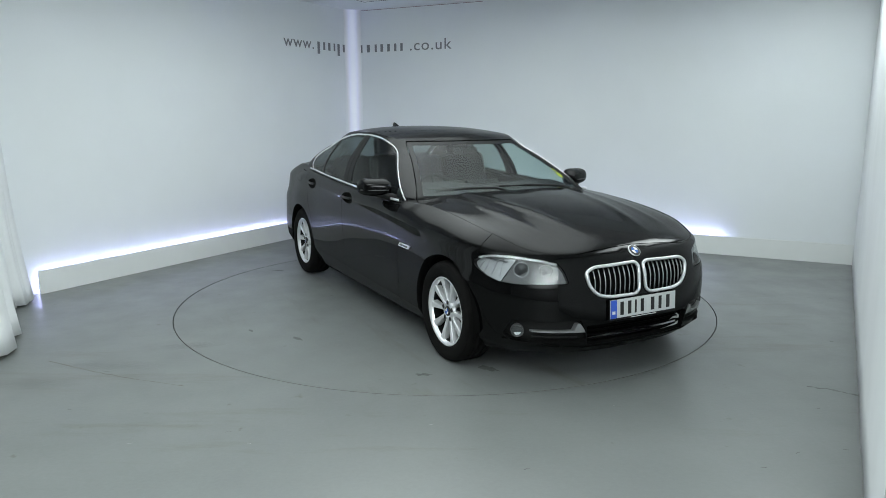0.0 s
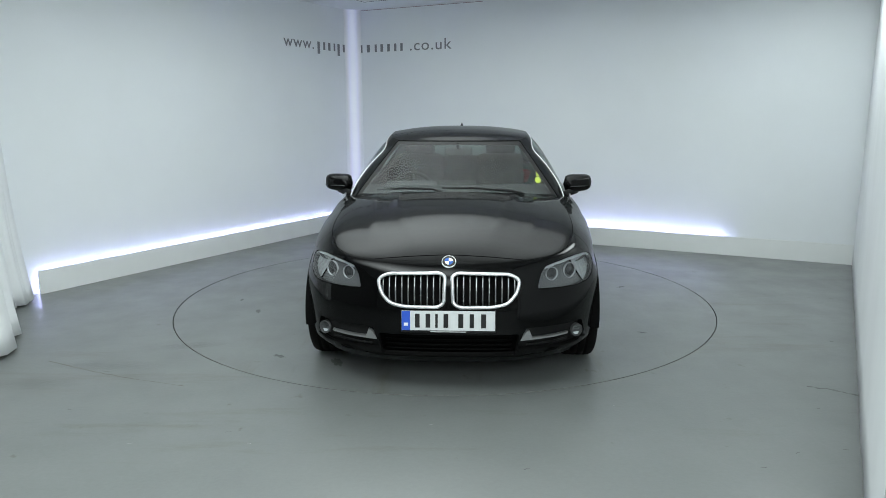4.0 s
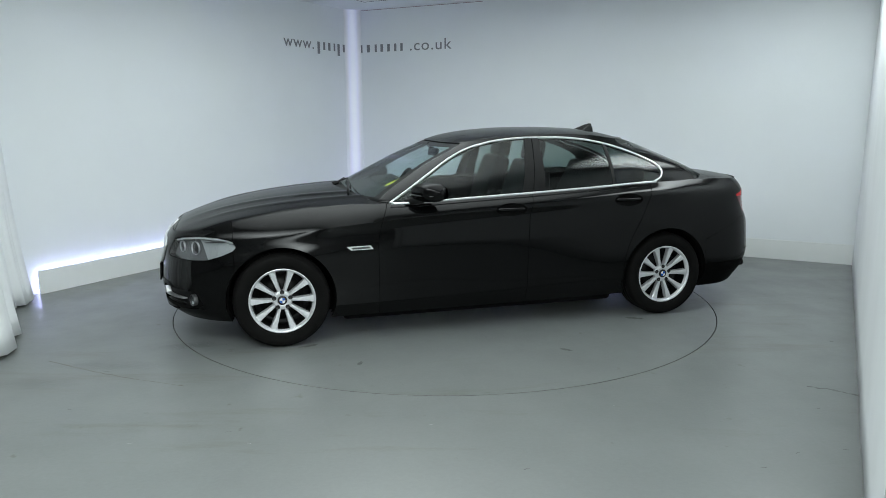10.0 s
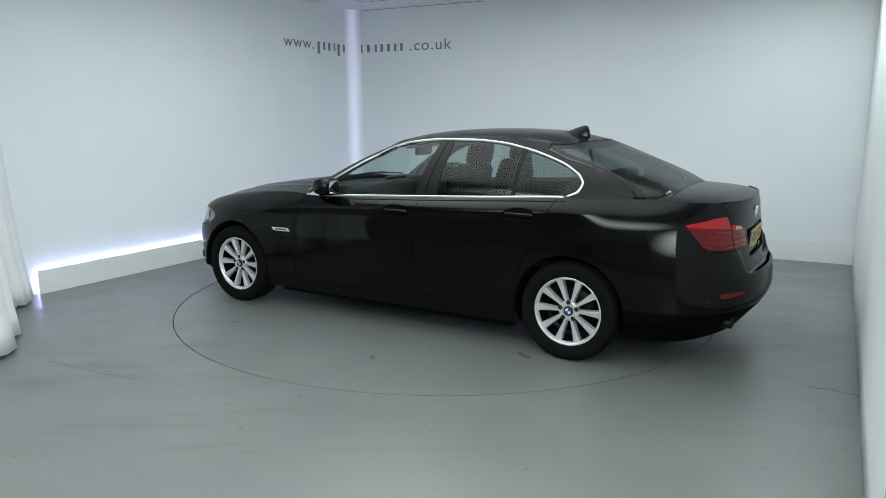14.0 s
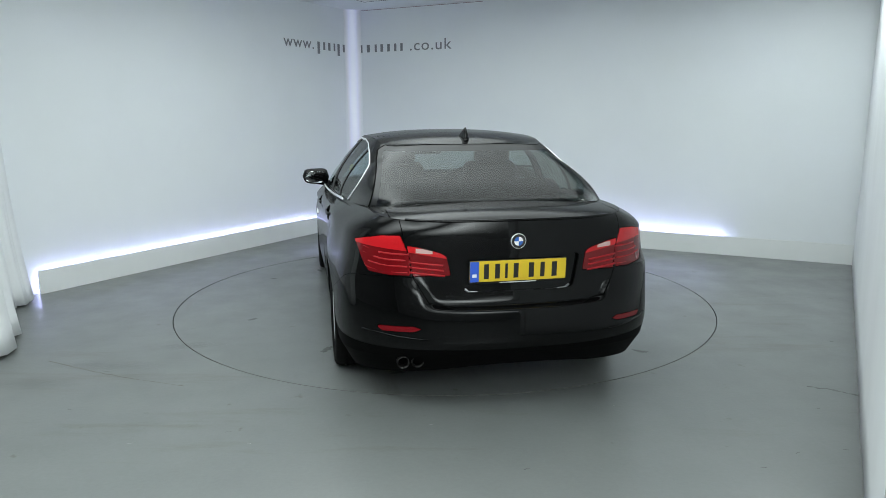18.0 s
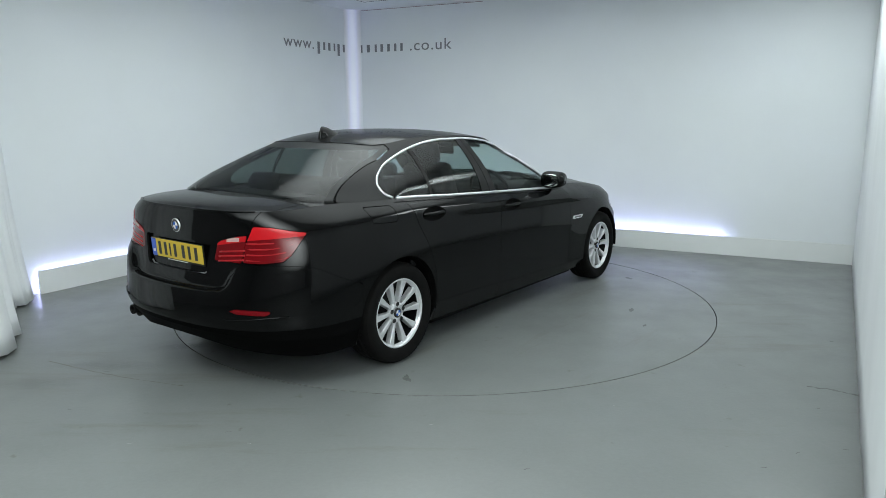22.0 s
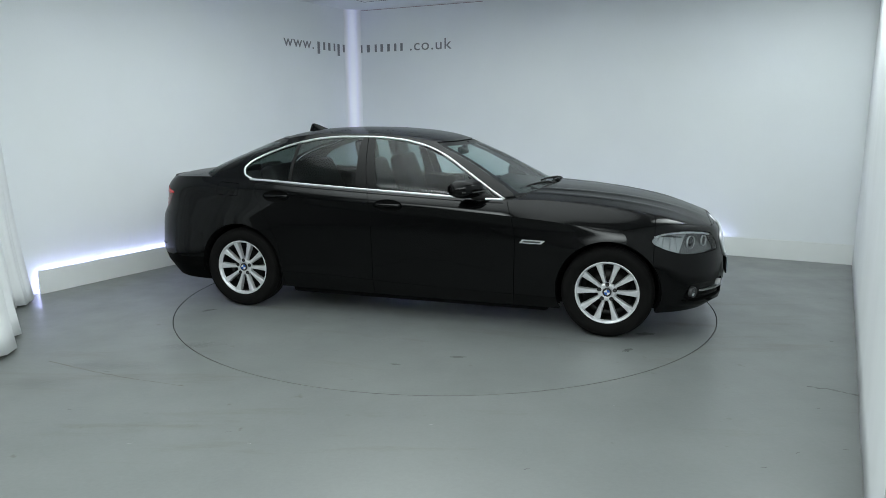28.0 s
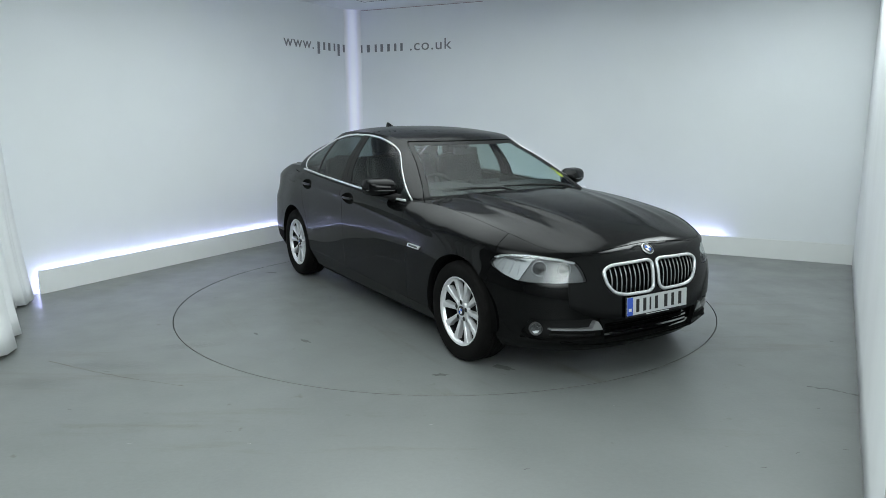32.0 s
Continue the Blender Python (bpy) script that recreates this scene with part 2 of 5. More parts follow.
def box_bm(x0, x1, y0, y1, z0, z1, bevel=0.0, seg=2, m=None):
    bm = bmesh.new()
    bmesh.ops.create_cube(bm, size=1.0)
    for v in bm.verts:
        v.co = Vector((x0 + (v.co.x + 0.5) * (x1 - x0), y0 + (v.co.y + 0.5) * (y1 - y0), z0 + (v.co.z + 0.5) * (z1 - z0)))
    if bevel:
        bmesh.ops.bevel(bm, geom=bm.edges[:], offset=bevel, segments=seg, affect="EDGES", profile=0.5)
    if m is not None:
        bm.transform(m)
    return bm


def prism_bm(points, z0, z1, bevel=0.0):
    """An upright prism over a plan polygon given anticlockwise."""
    bm = bmesh.new()
    f = bm.faces.new([bm.verts.new((x, y, z0)) for x, y in points])
    r = bmesh.ops.extrude_face_region(bm, geom=[f])
    for v in r["geom"]:
        if isinstance(v, bmesh.types.BMVert):
            v.co.z = z1
    bmesh.ops.recalc_face_normals(bm, faces=bm.faces)
    if bevel:
        bmesh.ops.bevel(bm, geom=bm.edges[:], offset=bevel, segments=2, affect="EDGES", profile=0.5)
    return bm


def lathe(profile, n=48, axis="y"):
    """Rings round an axis: profile of (radius, along)."""
    vs, fs = [], []
    for r, a in profile:
        for i in range(n):
            t = 2 * math.pi * i / n
            c, s = r * math.cos(t), r * math.sin(t)
            vs.append((c, a, s) if axis == "y" else ((a, c, s) if axis == "x" else (c, s, a)))
    for k in range(len(profile) - 1):
        for i in range(n):
            j = (i + 1) % n
            fs.append((k * n + i, k * n + j, (k + 1) * n + j, (k + 1) * n + i))
    return vs, fs


def tube(points, radius, n=8, closed=False, flat=1.0, up=Vector((0, 0, 1))):
    """A rounded rod along points; flat squeezes it across up."""
    pts = [Vector(q) for q in points]
    vs, fs, m = [], [], len(pts)
    for i, q in enumerate(pts):
        a = pts[(i - 1) % m] if (closed or i) else q
        b = pts[(i + 1) % m] if (closed or i < m - 1) else q
        d = (b - a).normalized()
        s = d.cross(up)
        s = s.normalized() if s.length > 1e-6 else Vector((1, 0, 0))
        u = s.cross(d).normalized()
        for k in range(n):
            t = 2 * math.pi * k / n
            vs.append(q + s * (radius * flat * math.cos(t)) + u * (radius * math.sin(t)))
    for i in range(m if closed else m - 1):
        for k in range(n):
            l = (k + 1) % n
            j = (i + 1) % m
            fs.append((i * n + k, i * n + l, j * n + l, j * n + k))
    if not closed:
        fs.append(tuple(range(n))[::-1])
        fs.append(tuple((m - 1) * n + k for k in range(n)))
    return vs, fs


# ================= the room =================
UL = Vector((0.4993, 0.8664))      # along the long wall, towards the far corner
UR = Vector((0.8995, -0.4369))     # along the end wall, away from the far corner
NL = Vector((-UL.y, UL.x))         # outwards
NR = Vector((-UR.y, UR.x))
US = Vector((-0.4837, -0.8752))    # along the third side, towards the camera's end
CP = Vector((-1.338, 4.020))       # the corner of the two boards
END = Vector((4.323, 1.270))
GAP = 0.050


def meet(p, u, q, w):
    d = u.x * w.y - u.y * w.x
    s = ((q.x - p.x) * w.y - (q.y - p.y) * w.x) / d
    return p + u * s


CW = meet(CP + NL * GAP, UL, CP + NR * GAP, UR) + UL * 0.12      # the corner of the walls
UW = (END + NR * GAP - CW).normalized()                # along the end wall itself
NW = Vector((-UW.y, UW.x))
WL0 = CW - UL * 6.1                                     # the long wall's near end
WR1 = CW + UW * ((END - CW).dot(UW) + 0.25)


def wall_bm(a, b, out, thick, z0, z1):
    return prism_bm([a, b, b + out * thick, a + out * thick] if (b - a).cross(out) > 0 else [a, a + out * thick, b + out * thick, b], z0, z1)


CH = 0.165   # the corner glow takes this much of each wall
tagged(part("wall_west", wall_bm(WL0, CW - UL * CH, NL, 0.12, 0, CEIL), M_WALL), "smooth white-painted studio wall", "wall", kind="structure")
tagged(part("wall_north", wall_bm(CW + UW * CH, WR1, NW, 0.12, 0, CEIL), M_WALL), "smooth white-painted studio end wall", "wall", kind="structure")
# the third side is white cloth drawn taut, gently waved
SIDE0, SIDE1 = END + UR * 0.0, END + US * 6.3
vs, fs = [], []
NS = Vector((0.8752, -0.4837))
n_s, n_z = 180, 14
for i in range(n_s + 1):
    s = i / n_s
    for j in range(n_z + 1):
        z = CEIL * j / n_z
        wob = (1.1 - s) * s * (0.006 * math.sin(s * 41) + 0.003 * math.sin(s * 97 + 1.3 + z * 0.5))
        q = SIDE0 + US * (s * 6.3) + NS * (wob - 0.002)
        vs.append((q.x, q.y, z))
for i in range(n_s):
    for j in range(n_z):
        a = i * (n_z + 1) + j
        fs.append((a, a + n_z + 1, a + n_z + 2, a + 1))
side = link_mesh("wall_east", vs, fs, M_CLOTH)
mod = side.modifiers.new("thickness", "SOLIDIFY")
mod.thickness, mod.offset = 0.02, 0
tagged(side, "taut white cloth side wall of the studio", "wall", kind="structure")
# plain walls added out of view to close the place behind the camera
BACK = [(WL0, Vector((-4.6, -8.2))), (Vector((-4.6, -8.2)), Vector((3.6, -8.2))), (Vector((3.6, -8.2)), Vector((3.4, -5.0))), (Vector((3.4, -5.0)), SIDE1)]
for i, (a, b) in enumerate(BACK):
    d = (b - a).normalized()
    tagged(part("wall_south_%d" % (i + 1), wall_bm(a, b, Vector((d.y, -d.x)), 0.12, 0, CEIL), M_BACK_PALE if i in (1, 3) else M_BACK), "plain grey wall, added unseen to close the studio", "wall", kind="structure")

RT = 2.2452
vs, fs = [], []
ring = 128
for k, r in enumerate((RT + 0.007, 3.4, 6.0, 16.0)):
    for i in range(ring):
        t = 2 * math.pi * i / ring
        vs.append((r * math.cos(t), r * math.sin(t), 0.0))
for k in range(3):
    for i in range(ring):
        j = (i + 1) % ring
        fs.append((k * ring + i, (k + 1) * ring + i, (k + 1) * ring + j, k * ring + j))
floor = tagged(link_mesh("floor", vs, fs, M_FLOOR, smooth=False), "worn satin grey painted concrete studio floor", "floor", kind="structure")
tagged(link_mesh("floor_pit", *lathe([(0.001, -0.08), (RT + 0.012, -0.08), (RT + 0.012, -0.002)], 128, "z"), M_GAP), "dark pit under the turning floor disc", "pit", kind="structure")
tagged(part("ceiling", prism_bm([(-9, -12), (9, -12), (9, 7), (-9, 7)], CEIL, CEIL + 0.1), M_CEIL), "flat white painted ceiling", "ceiling", kind="structure")
# thin trim where the end wall meets the ceiling
a, b = CW + UW * 0.02 - NW * 0.004, CW + UW * 2.0 - NW * 0.004
tagged(part("trim", prism_bm([a, b, b + NW * 0.02, a + NW * 0.02][::-1], CEIL - 0.016, CEIL - 0.010), M_JOINT), "thin dark joint under the ceiling", "trim", kind="structure")

# boards with light tape behind them
BH = 0.212


def light_board(name, a, b, out, label, led_from, led_to):
    root = thing(name)
    u = (b - a).normalized()
    part("board", wall_bm(a, b, out, 0.018, 0.0, BH), M_PLINTH, root)
    n = max(2, int((b - a).length / 0.8))
    for i in range(n):
        q = a + u * (0.12 + i * ((b - a).length - 0.24) / (n - 1))
        part("spacer", prism_bm([q + out * 0.0185, q + u * 0.03 + out * 0.0185, q + u * 0.03 + out * (GAP - 0.0005), q + out * (GAP - 0.0005)], 0.0, 0.10), M_PLINTH, root)
    p0, p1 = a + u * led_from, a + u * led_to
    part("light_tape", prism_bm([p0 + out * 0.020, p1 + out * 0.020, p1 + out * 0.030, p0 + out * 0.030], 0.155, 0.159), M_LED, root, "bluish white glowing light tape")
    return tagged(root, label, "plinth", kind="structure")


PL0 = Vector((-3.613, 0.072))
light_board("baseboard_west", PL0, CP - UL * 0.002, NL, "white upstand board lit blue-white from behind", 0.012, (CP - PL0).length - 0.05)
light_board("baseboard_north", CP + UR * 0.002, END - UR * 0.004, NR, "white upstand board along the end wall, lit from behind for part of its length", 0.05, 4.98)
# a short upright tape at the open end of the long board
tagged(part("end_light_tape", prism_bm([PL0 + NL * 0.022, PL0 + UL * 0.005 + NL * 0.022, PL0 + UL * 0.005 + NL * 0.032, PL0 + NL * 0.032], 0.01, 0.15), M_LED_END), "upright glowing light tape at the end of the upstand", "light tape")

# light on the corner walls, put in as a narrow glowing sheet between them
c0, c1 = CW - UL * CH, CW + UW * CH
mid = (c0 + c1) / 2
root = thing("corner_glow")
vs, fs = [], []
for j in range(13):
    z = CEIL * j / 12
    w = 0.62 + 0.38 * min(1, (z / CEIL) ** 1.3)
    for s in (-1, 1):
        q = mid + (c1 - c0) * (0.5 * s * w) - (CW - mid) * 0.05
        vs.append((q.x, q.y, z))
for j in range(12):
    fs.append((2 * j, 2 * j + 1, 2 * j + 3, 2 * j + 2))
link_mesh("diffuser", vs, fs, M_CORNER_GLOW, root, "pale violet glowing sheet standing for light on the walls")
part("housing", prism_bm([c0, c1, c1 + (CW - mid) * 1.2, c0 + (CW - mid) * 1.2] if (c1 - c0).cross(CW - mid) > 0 else [c0, c0 + (CW - mid) * 1.2, c1 + (CW - mid) * 1.2, c1], 0.0, CEIL - 0.002), M_WALL, root)
tagged(root, "narrow violet-white glow up the corner, put in as a sheet", "light")

# cloth softboxes under the ceiling, added out of view to light the studio
for cloth_front, (lx, ly, lz, tilt, turn, long, wide) in zip(M_PANELS, SOFTBOXES):
    root = thing("softbox", pose(lx, ly, lz, 0, 0, turn) @ pose(0, 0, 0, tilt, 0, 0))
    bm = bmesh.new()
    for z, e in ((-0.07, 0.0), (0.0, -0.22)):
        for sx, sy in ((-1, -1), (1, -1), (1, 1), (-1, 1)):
            bm.verts.new((sx * (long / 2 + e), sy * (wide / 2 + e), z))
    bm.verts.ensure_lookup_table()
    for k in range(4):
        bm.faces.new([bm.verts[i] for i in (k, (k + 1) % 4, 4 + (k + 1) % 4, 4 + k)])
    part("housing", bm, M_TRIM, root, "black cloth housing")
    vs = [(sx, sy, 0) for sx, sy in ((-1, -1), (1, -1), (1, 1), (-1, 1))]
    d = link_mesh("diffuser", vs, [(3, 2, 1, 0)], cloth_front, root, "glowing white cloth diffuser", False)
    d.location, d.scale = (0, 0, -0.068), (long / 2, wide / 2, 1)
    to_world = root.matrix_world.copy()
    for sx, sy in ((-1, -1), (1, -1), (1, 1), (-1, 1)):
        low = to_world @ Vector((sx * long * 0.38, sy * wide * 0.30, -0.004))
        top = Vector((low.x, low.y, CEIL))
        link_mesh("hanger", *tube([to_world.inverted() @ low, to_world.inverted() @ top], 0.008, 6, False, 1.0, Vector((0, 1, 0))), M_TRIM, root, "thin black hanging rod")
    tagged(root, "large unseen black softbox, added, with a glowing white cloth front", "softbox", "softboxes")


# lettering on the walls: readable ends, plain bars for the middle word
def wall_text(txt, at, u, out, z, size, squeeze=1.0):
    cu = bpy.data.curves.new("wall_lettering", "FONT")
    cu.body, cu.size, cu.extrude, cu.space_character = txt, size, 0.0015, 1.12
    ob = new("wall_lettering", cu)
    ax = Vector((u.x, u.y, 0))
    nz = Vector((-out.x, -out.y, 0))
    m = Matrix((ax * squeeze, Vector((0, 0, 1)), nz)).transposed().to_4x4()
    q = at - out * 0.003
    ob.matrix_world = Matrix.Translation((q.x, q.y, z)) @ m
    cu.materials.append(M_TEXT)
    return tagged(ob, "dark grey serif web address lettering on the white wall", "lettering", kind="structure")


LB = 2.410
wall_text("www.", CW - UL * 1.375, UL, NL, LB, 0.200, 1.14)
wall_text(".co.uk", CW + UW * 0.930, UW, NW, LB, 0.200, 1.16)
root = thing("wall_lettering_bars")


def bar(a, u, out, w, z0, z1):
    q = a - out * 0.003
    part("bar", wall_bm(q, q + u * w, -out, 0.002, z0, z1), M_TEXT, root)


s = -0.735
for wd, drop in ((0.105, 0.055), (0.09, 0), (0.105, 0), (0.07, 0), (0.105, 0.055), (0.09, 0)):
    bar(CW + UL * s, UL, NL, wd * 0.45, LB - drop, LB + 0.10)
    s += wd + 0.012
s = 0.14
for wd in (0.10, 0.11, 0.075, 0.09, 0.09, 0.08, 0.08):
    bar(CW + UW * s, UW, NW, wd * 0.45, LB, LB + 0.10)
    s += wd + 0.018
tagged(root, "dark grey bars of an unreadable name on the wall", "lettering", kind="structure")


# hanging white cloths at the near end of the long wall
def cloth(name, path, z0, z1, waves, amp, lean, label):
    pts = [Vector(q) for q in path]
    vs, fs, n, mz = [], [], 120, 18
    lens = [0.0]
    for a, b in zip(pts, pts[1:]):
        lens.append(lens[-1] + (b - a).length)
    for i in range(n + 1):
        s = lens[-1] * i / n
        k = max(j for j in range(len(pts) - 1) if lens[j] <= s + 1e-9)
        f = (s - lens[k]) / (lens[k + 1] - lens[k])
        q = pts[k].lerp(pts[k + 1], f)
        d = (pts[k + 1] - pts[k]).normalized()
        nn = Vector((d.y, -d.x))
        for j in range(mz + 1):
            v = j / mz
            z = z0 + (z1 - z0) * v + (0.02 * abs(math.sin(s * 9)) * (1 - v))
            w = amp * (1.15 - 0.5 * v) * (math.sin(s * waves + 0.6 * math.sin(3 * v + s)) + 0.55 * math.sin(s * waves * 2.7 + 1.3 * v + 0.7) ** 3) + lean * (1 - v) ** 4
            c = q + nn * w
            vs.append((c.x, c.y, z))
    for i in range(n):
        for j in range(mz):
            a = i * (mz + 1) + j
            fs.append((a, a + mz + 1, a + mz + 2, a + 1))
    ob = link_mesh(name, vs, fs, M_CLOTH)
    mod = ob.modifiers.new("thickness", "SOLIDIFY")
    mod.thickness, mod.offset = 0.006, 0
    return tagged(ob, label, "curtain", "hanging cloths")


cloth("curtain", [(-3.80, -0.03), (-3.66, -0.26), (-3.62, -0.50), (-3.60, -0.66), (-3.95, -0.85)], 0.01, CEIL, 17, 0.024, -0.12, "white cloth hanging in folds down to the floor")
cloth("curtain", [(-3.62, -0.62), (-3.20, -1.22), (-3.01, -1.56), (-3.10, -1.80), (-3.45, -2.0)], 0.012, CEIL, 15, 0.030, -0.10, "white cloth hanging loosely, its hem bunched on the floor")


# ================= the turning floor disc =================
OFFX, OFFY = -0.0375, 0.1215
turntable = thing("turntable")
vs, fs = lathe([(0.0005, 0.0), (0.8, 0.0), (1.6, 0.0), (RT - 0.001, 0.0)], 128, "z")
link_mesh("disc", vs, fs, M_FLOOR, turntable, smooth=False)
tagged(turntable, "round grey painted turntable set flush into the floor", "turntable")
vs, fs = lathe([(RT - 0.001, 0.0), (RT, -0.001), (RT, -0.05)], 128, "z")
link_mesh("edge_ring", vs, fs, M_EDGE, turntable, "dark steel rim of the disc", False)


def smear(x, y, a, b, turn, seed):
    """A thin dark rubber smear on the disc, with a ragged outline."""
    rng = random.Random(seed)
    n = 26
    pts = []
    for i in range(n):
        t = 2 * math.pi * i / n
        r = 1 + 0.35 * rng.uniform(-1, 1)
        c, s = a * r * math.cos(t), b * r * math.sin(t)
        ct, st = math.cos(turn), math.sin(turn)
        pts.append((x + c * ct - s * st, y + c * st + s * ct, 0.0012))
    return link_mesh("tyre_smear", pts, [tuple(range(n))], M_SMEAR, turntable, "dark tyre smear on the paint", False)


for k, (x, y, a, b, turn) in enumerate([(1.72, -0.62, .07, .03, .4), (1.62, -1.03, .05, .02, 1.0), (1.28, 1.05, .06, .02, .2), (-1.25, 1.08, .07, .025, 2.6), (-1.72, -1.0, .06, .02, .9),
                                        (-1.78, 0.66, .05, .02, 1.6), (0.55, -1.5, .05, .018, .3), (-0.4, 1.62, .05, .018, 2.2), (0.2, -1.75, .035, .012, .1), (1.0, 1.5, .04, .014, 1.2)]):
    smear(x, y, a, b, turn, k)


def scuff(points, width, seed, material=None):
    """A thin ragged scrape in the floor paint."""
    rng = random.Random(seed)
    left, right = [], []
    for i, (a, b) in enumerate(zip(points, points[1:])):
        a, b = Vector(a), Vector(b)
        d = (b - a).normalized()
        n = Vector((-d.y, d.x))
        for k in range(8):
            q = a.lerp(b, k / 7) + n * rng.uniform(-0.4, 0.4) * width
            w = width * rng.uniform(0.15, 0.6)
            left.append((q.x + n.x * w, q.y + n.y * w, 0.0012))
            right.append((q.x - n.x * w, q.y - n.y * w, 0.0012))
    m = len(left)
    link_mesh("scuff", left + right, [(i, i + 1, m + i + 1, m + i) for i in range(m - 1)], material or M_SCUFF, floor, "brownish scrape in the floor paint", False)


def stain(x, y, a, b, turn):
    """A faint brownish stain, feathered to its edge."""
    c, s_ = math.cos(turn), math.sin(turn)
    pts = [(x + a * math.cos(t) * c - b * math.sin(t) * s_, y + a * math.cos(t) * s_ + b * math.sin(t) * c, 0.0008) for t in [2 * math.pi * k / 24 for k in range(24)]]
    link_mesh("stain", pts, [tuple(range(24))], M_STAIN, floor, "faint brownish stain on the floor paint", False)


scuff([(-2.58, -1.671), (-2.2, -1.86), (-1.88, -1.99)], 0.012, 1)
scuff([(-1.88, -1.99), (-1.55, -2.10)], 0.006, 2)
scuff([(2.14, -2.11), (2.26, -2.17), (2.365, -2.263)], 0.022, 3, M_SMEAR)
scuff([(-2.134, -1.857), (-2.10, -1.862)], 0.012, 4, M_SMEAR)
scuff([(2.72, -1.28), (2.74, -1.285)], 0.02, 5, M_SMEAR)
stain(-2.15, -1.75, 0.42, 0.10, -0.1)
stain(-2.45, -2.05, 0.35, 0.12, 0.1)
stain(-1.75, -1.35, 0.30, 0.07, 0.3)
for k in range(14):
    _g = random.Random(100 + k)
    _x, _y = _g.uniform(-2.2, 2.2), _g.uniform(-3.3, -2.3)
    scuff([(_x, _y), (_x + _g.uniform(0.01, 0.03), _y + _g.uniform(-0.01, 0.01))], 0.006, 50 + k, M_SMEAR if k % 3 else M_CHIP)


# ================= the car: body surface =================
def pchip(pts):
    """A smooth curve through (x, value) keys that never overshoots them."""
    pts = sorted(pts)
    xs, ys = np.array([q[0] for q in pts], float), np.array([q[1] for q in pts], float)
    if len(xs) == 1:
        return lambda x: np.full(np.shape(x), ys[0])
    h, d = np.diff(xs), np.diff(ys) / np.diff(xs)
    m = np.zeros(len(xs))
    m[0], m[-1] = d[0], d[-1]
    for i in range(1, len(xs) - 1):
        if d[i - 1] * d[i] > 0:
            w1, w2 = 2 * h[i] + h[i - 1], h[i] + 2 * h[i - 1]
            m[i] = (w1 + w2) / (w1 / d[i - 1] + w2 / d[i])

    def f(x):
        x = np.clip(np.asarray(x, float), xs[0], xs[-1])
        i = np.clip(np.searchsorted(xs, x) - 1, 0, len(xs) - 2)
        t = (x - xs[i]) / h[i]
        return ((1 + 2 * t) * (1 - t) ** 2) * ys[i] + t * (1 - t) ** 2 * h[i] * m[i] + t * t * (3 - 2 * t) * ys[i + 1] + t * t * (t - 1) * h[i] * m[i + 1]
    return f


class Row:
    """One level line round the body: heights and half widths along it, with rounded plan corners at nose and tail."""

    def __init__(self, z, w, xf, xr, nf=2.9, nr=2.4, x0f=1.3, x0r=-1.9):
        self.z, self.w, self.xf, self.xr, self.nf, self.nr, self.x0f, self.x0r = pchip(z), pchip(w), xf, xr, nf, nr, x0f, x0r

    def points(self, front, side, rear):
        out = []
        for t in front:      # pi/2 (centre) down to 0 (side)
            x = self.x0f + (self.xf - self.x0f) * math.sin(t) ** (2 / self.nf)
            out.append((x, float(self.w(x)) * max(0.0, math.cos(t)) ** (2 / self.nf), float(self.z(x))))
        for s in side:       # 0 .. 1 from front to rear
            x = self.x0f + (self.x0r - self.x0f) * s
            out.append((x, float(self.w(x)), float(self.z(x))))
        for t in rear:
            x = self.x0r + (self.xr - self.x0r) * math.sin(t) ** (2 / self.nr)
            out.append((x, float(self.w(x)) * max(0.0, math.cos(t)) ** (2 / self.nr), float(self.z(x))))
        out[0] = (out[0][0], 0.0, out[0][2])
        out[-1] = (out[-1][0], 0.0, out[-1][2])
        return np.array(out)


FRONT_T = [math.pi / 2 * (1 - (i / 44) ** 1.0) for i in range(44)]
SIDE_S = [i / 110 for i in range(111)]
REAR_T = [math.pi / 2 * ((i + 1) / 40) for i in range(40)]

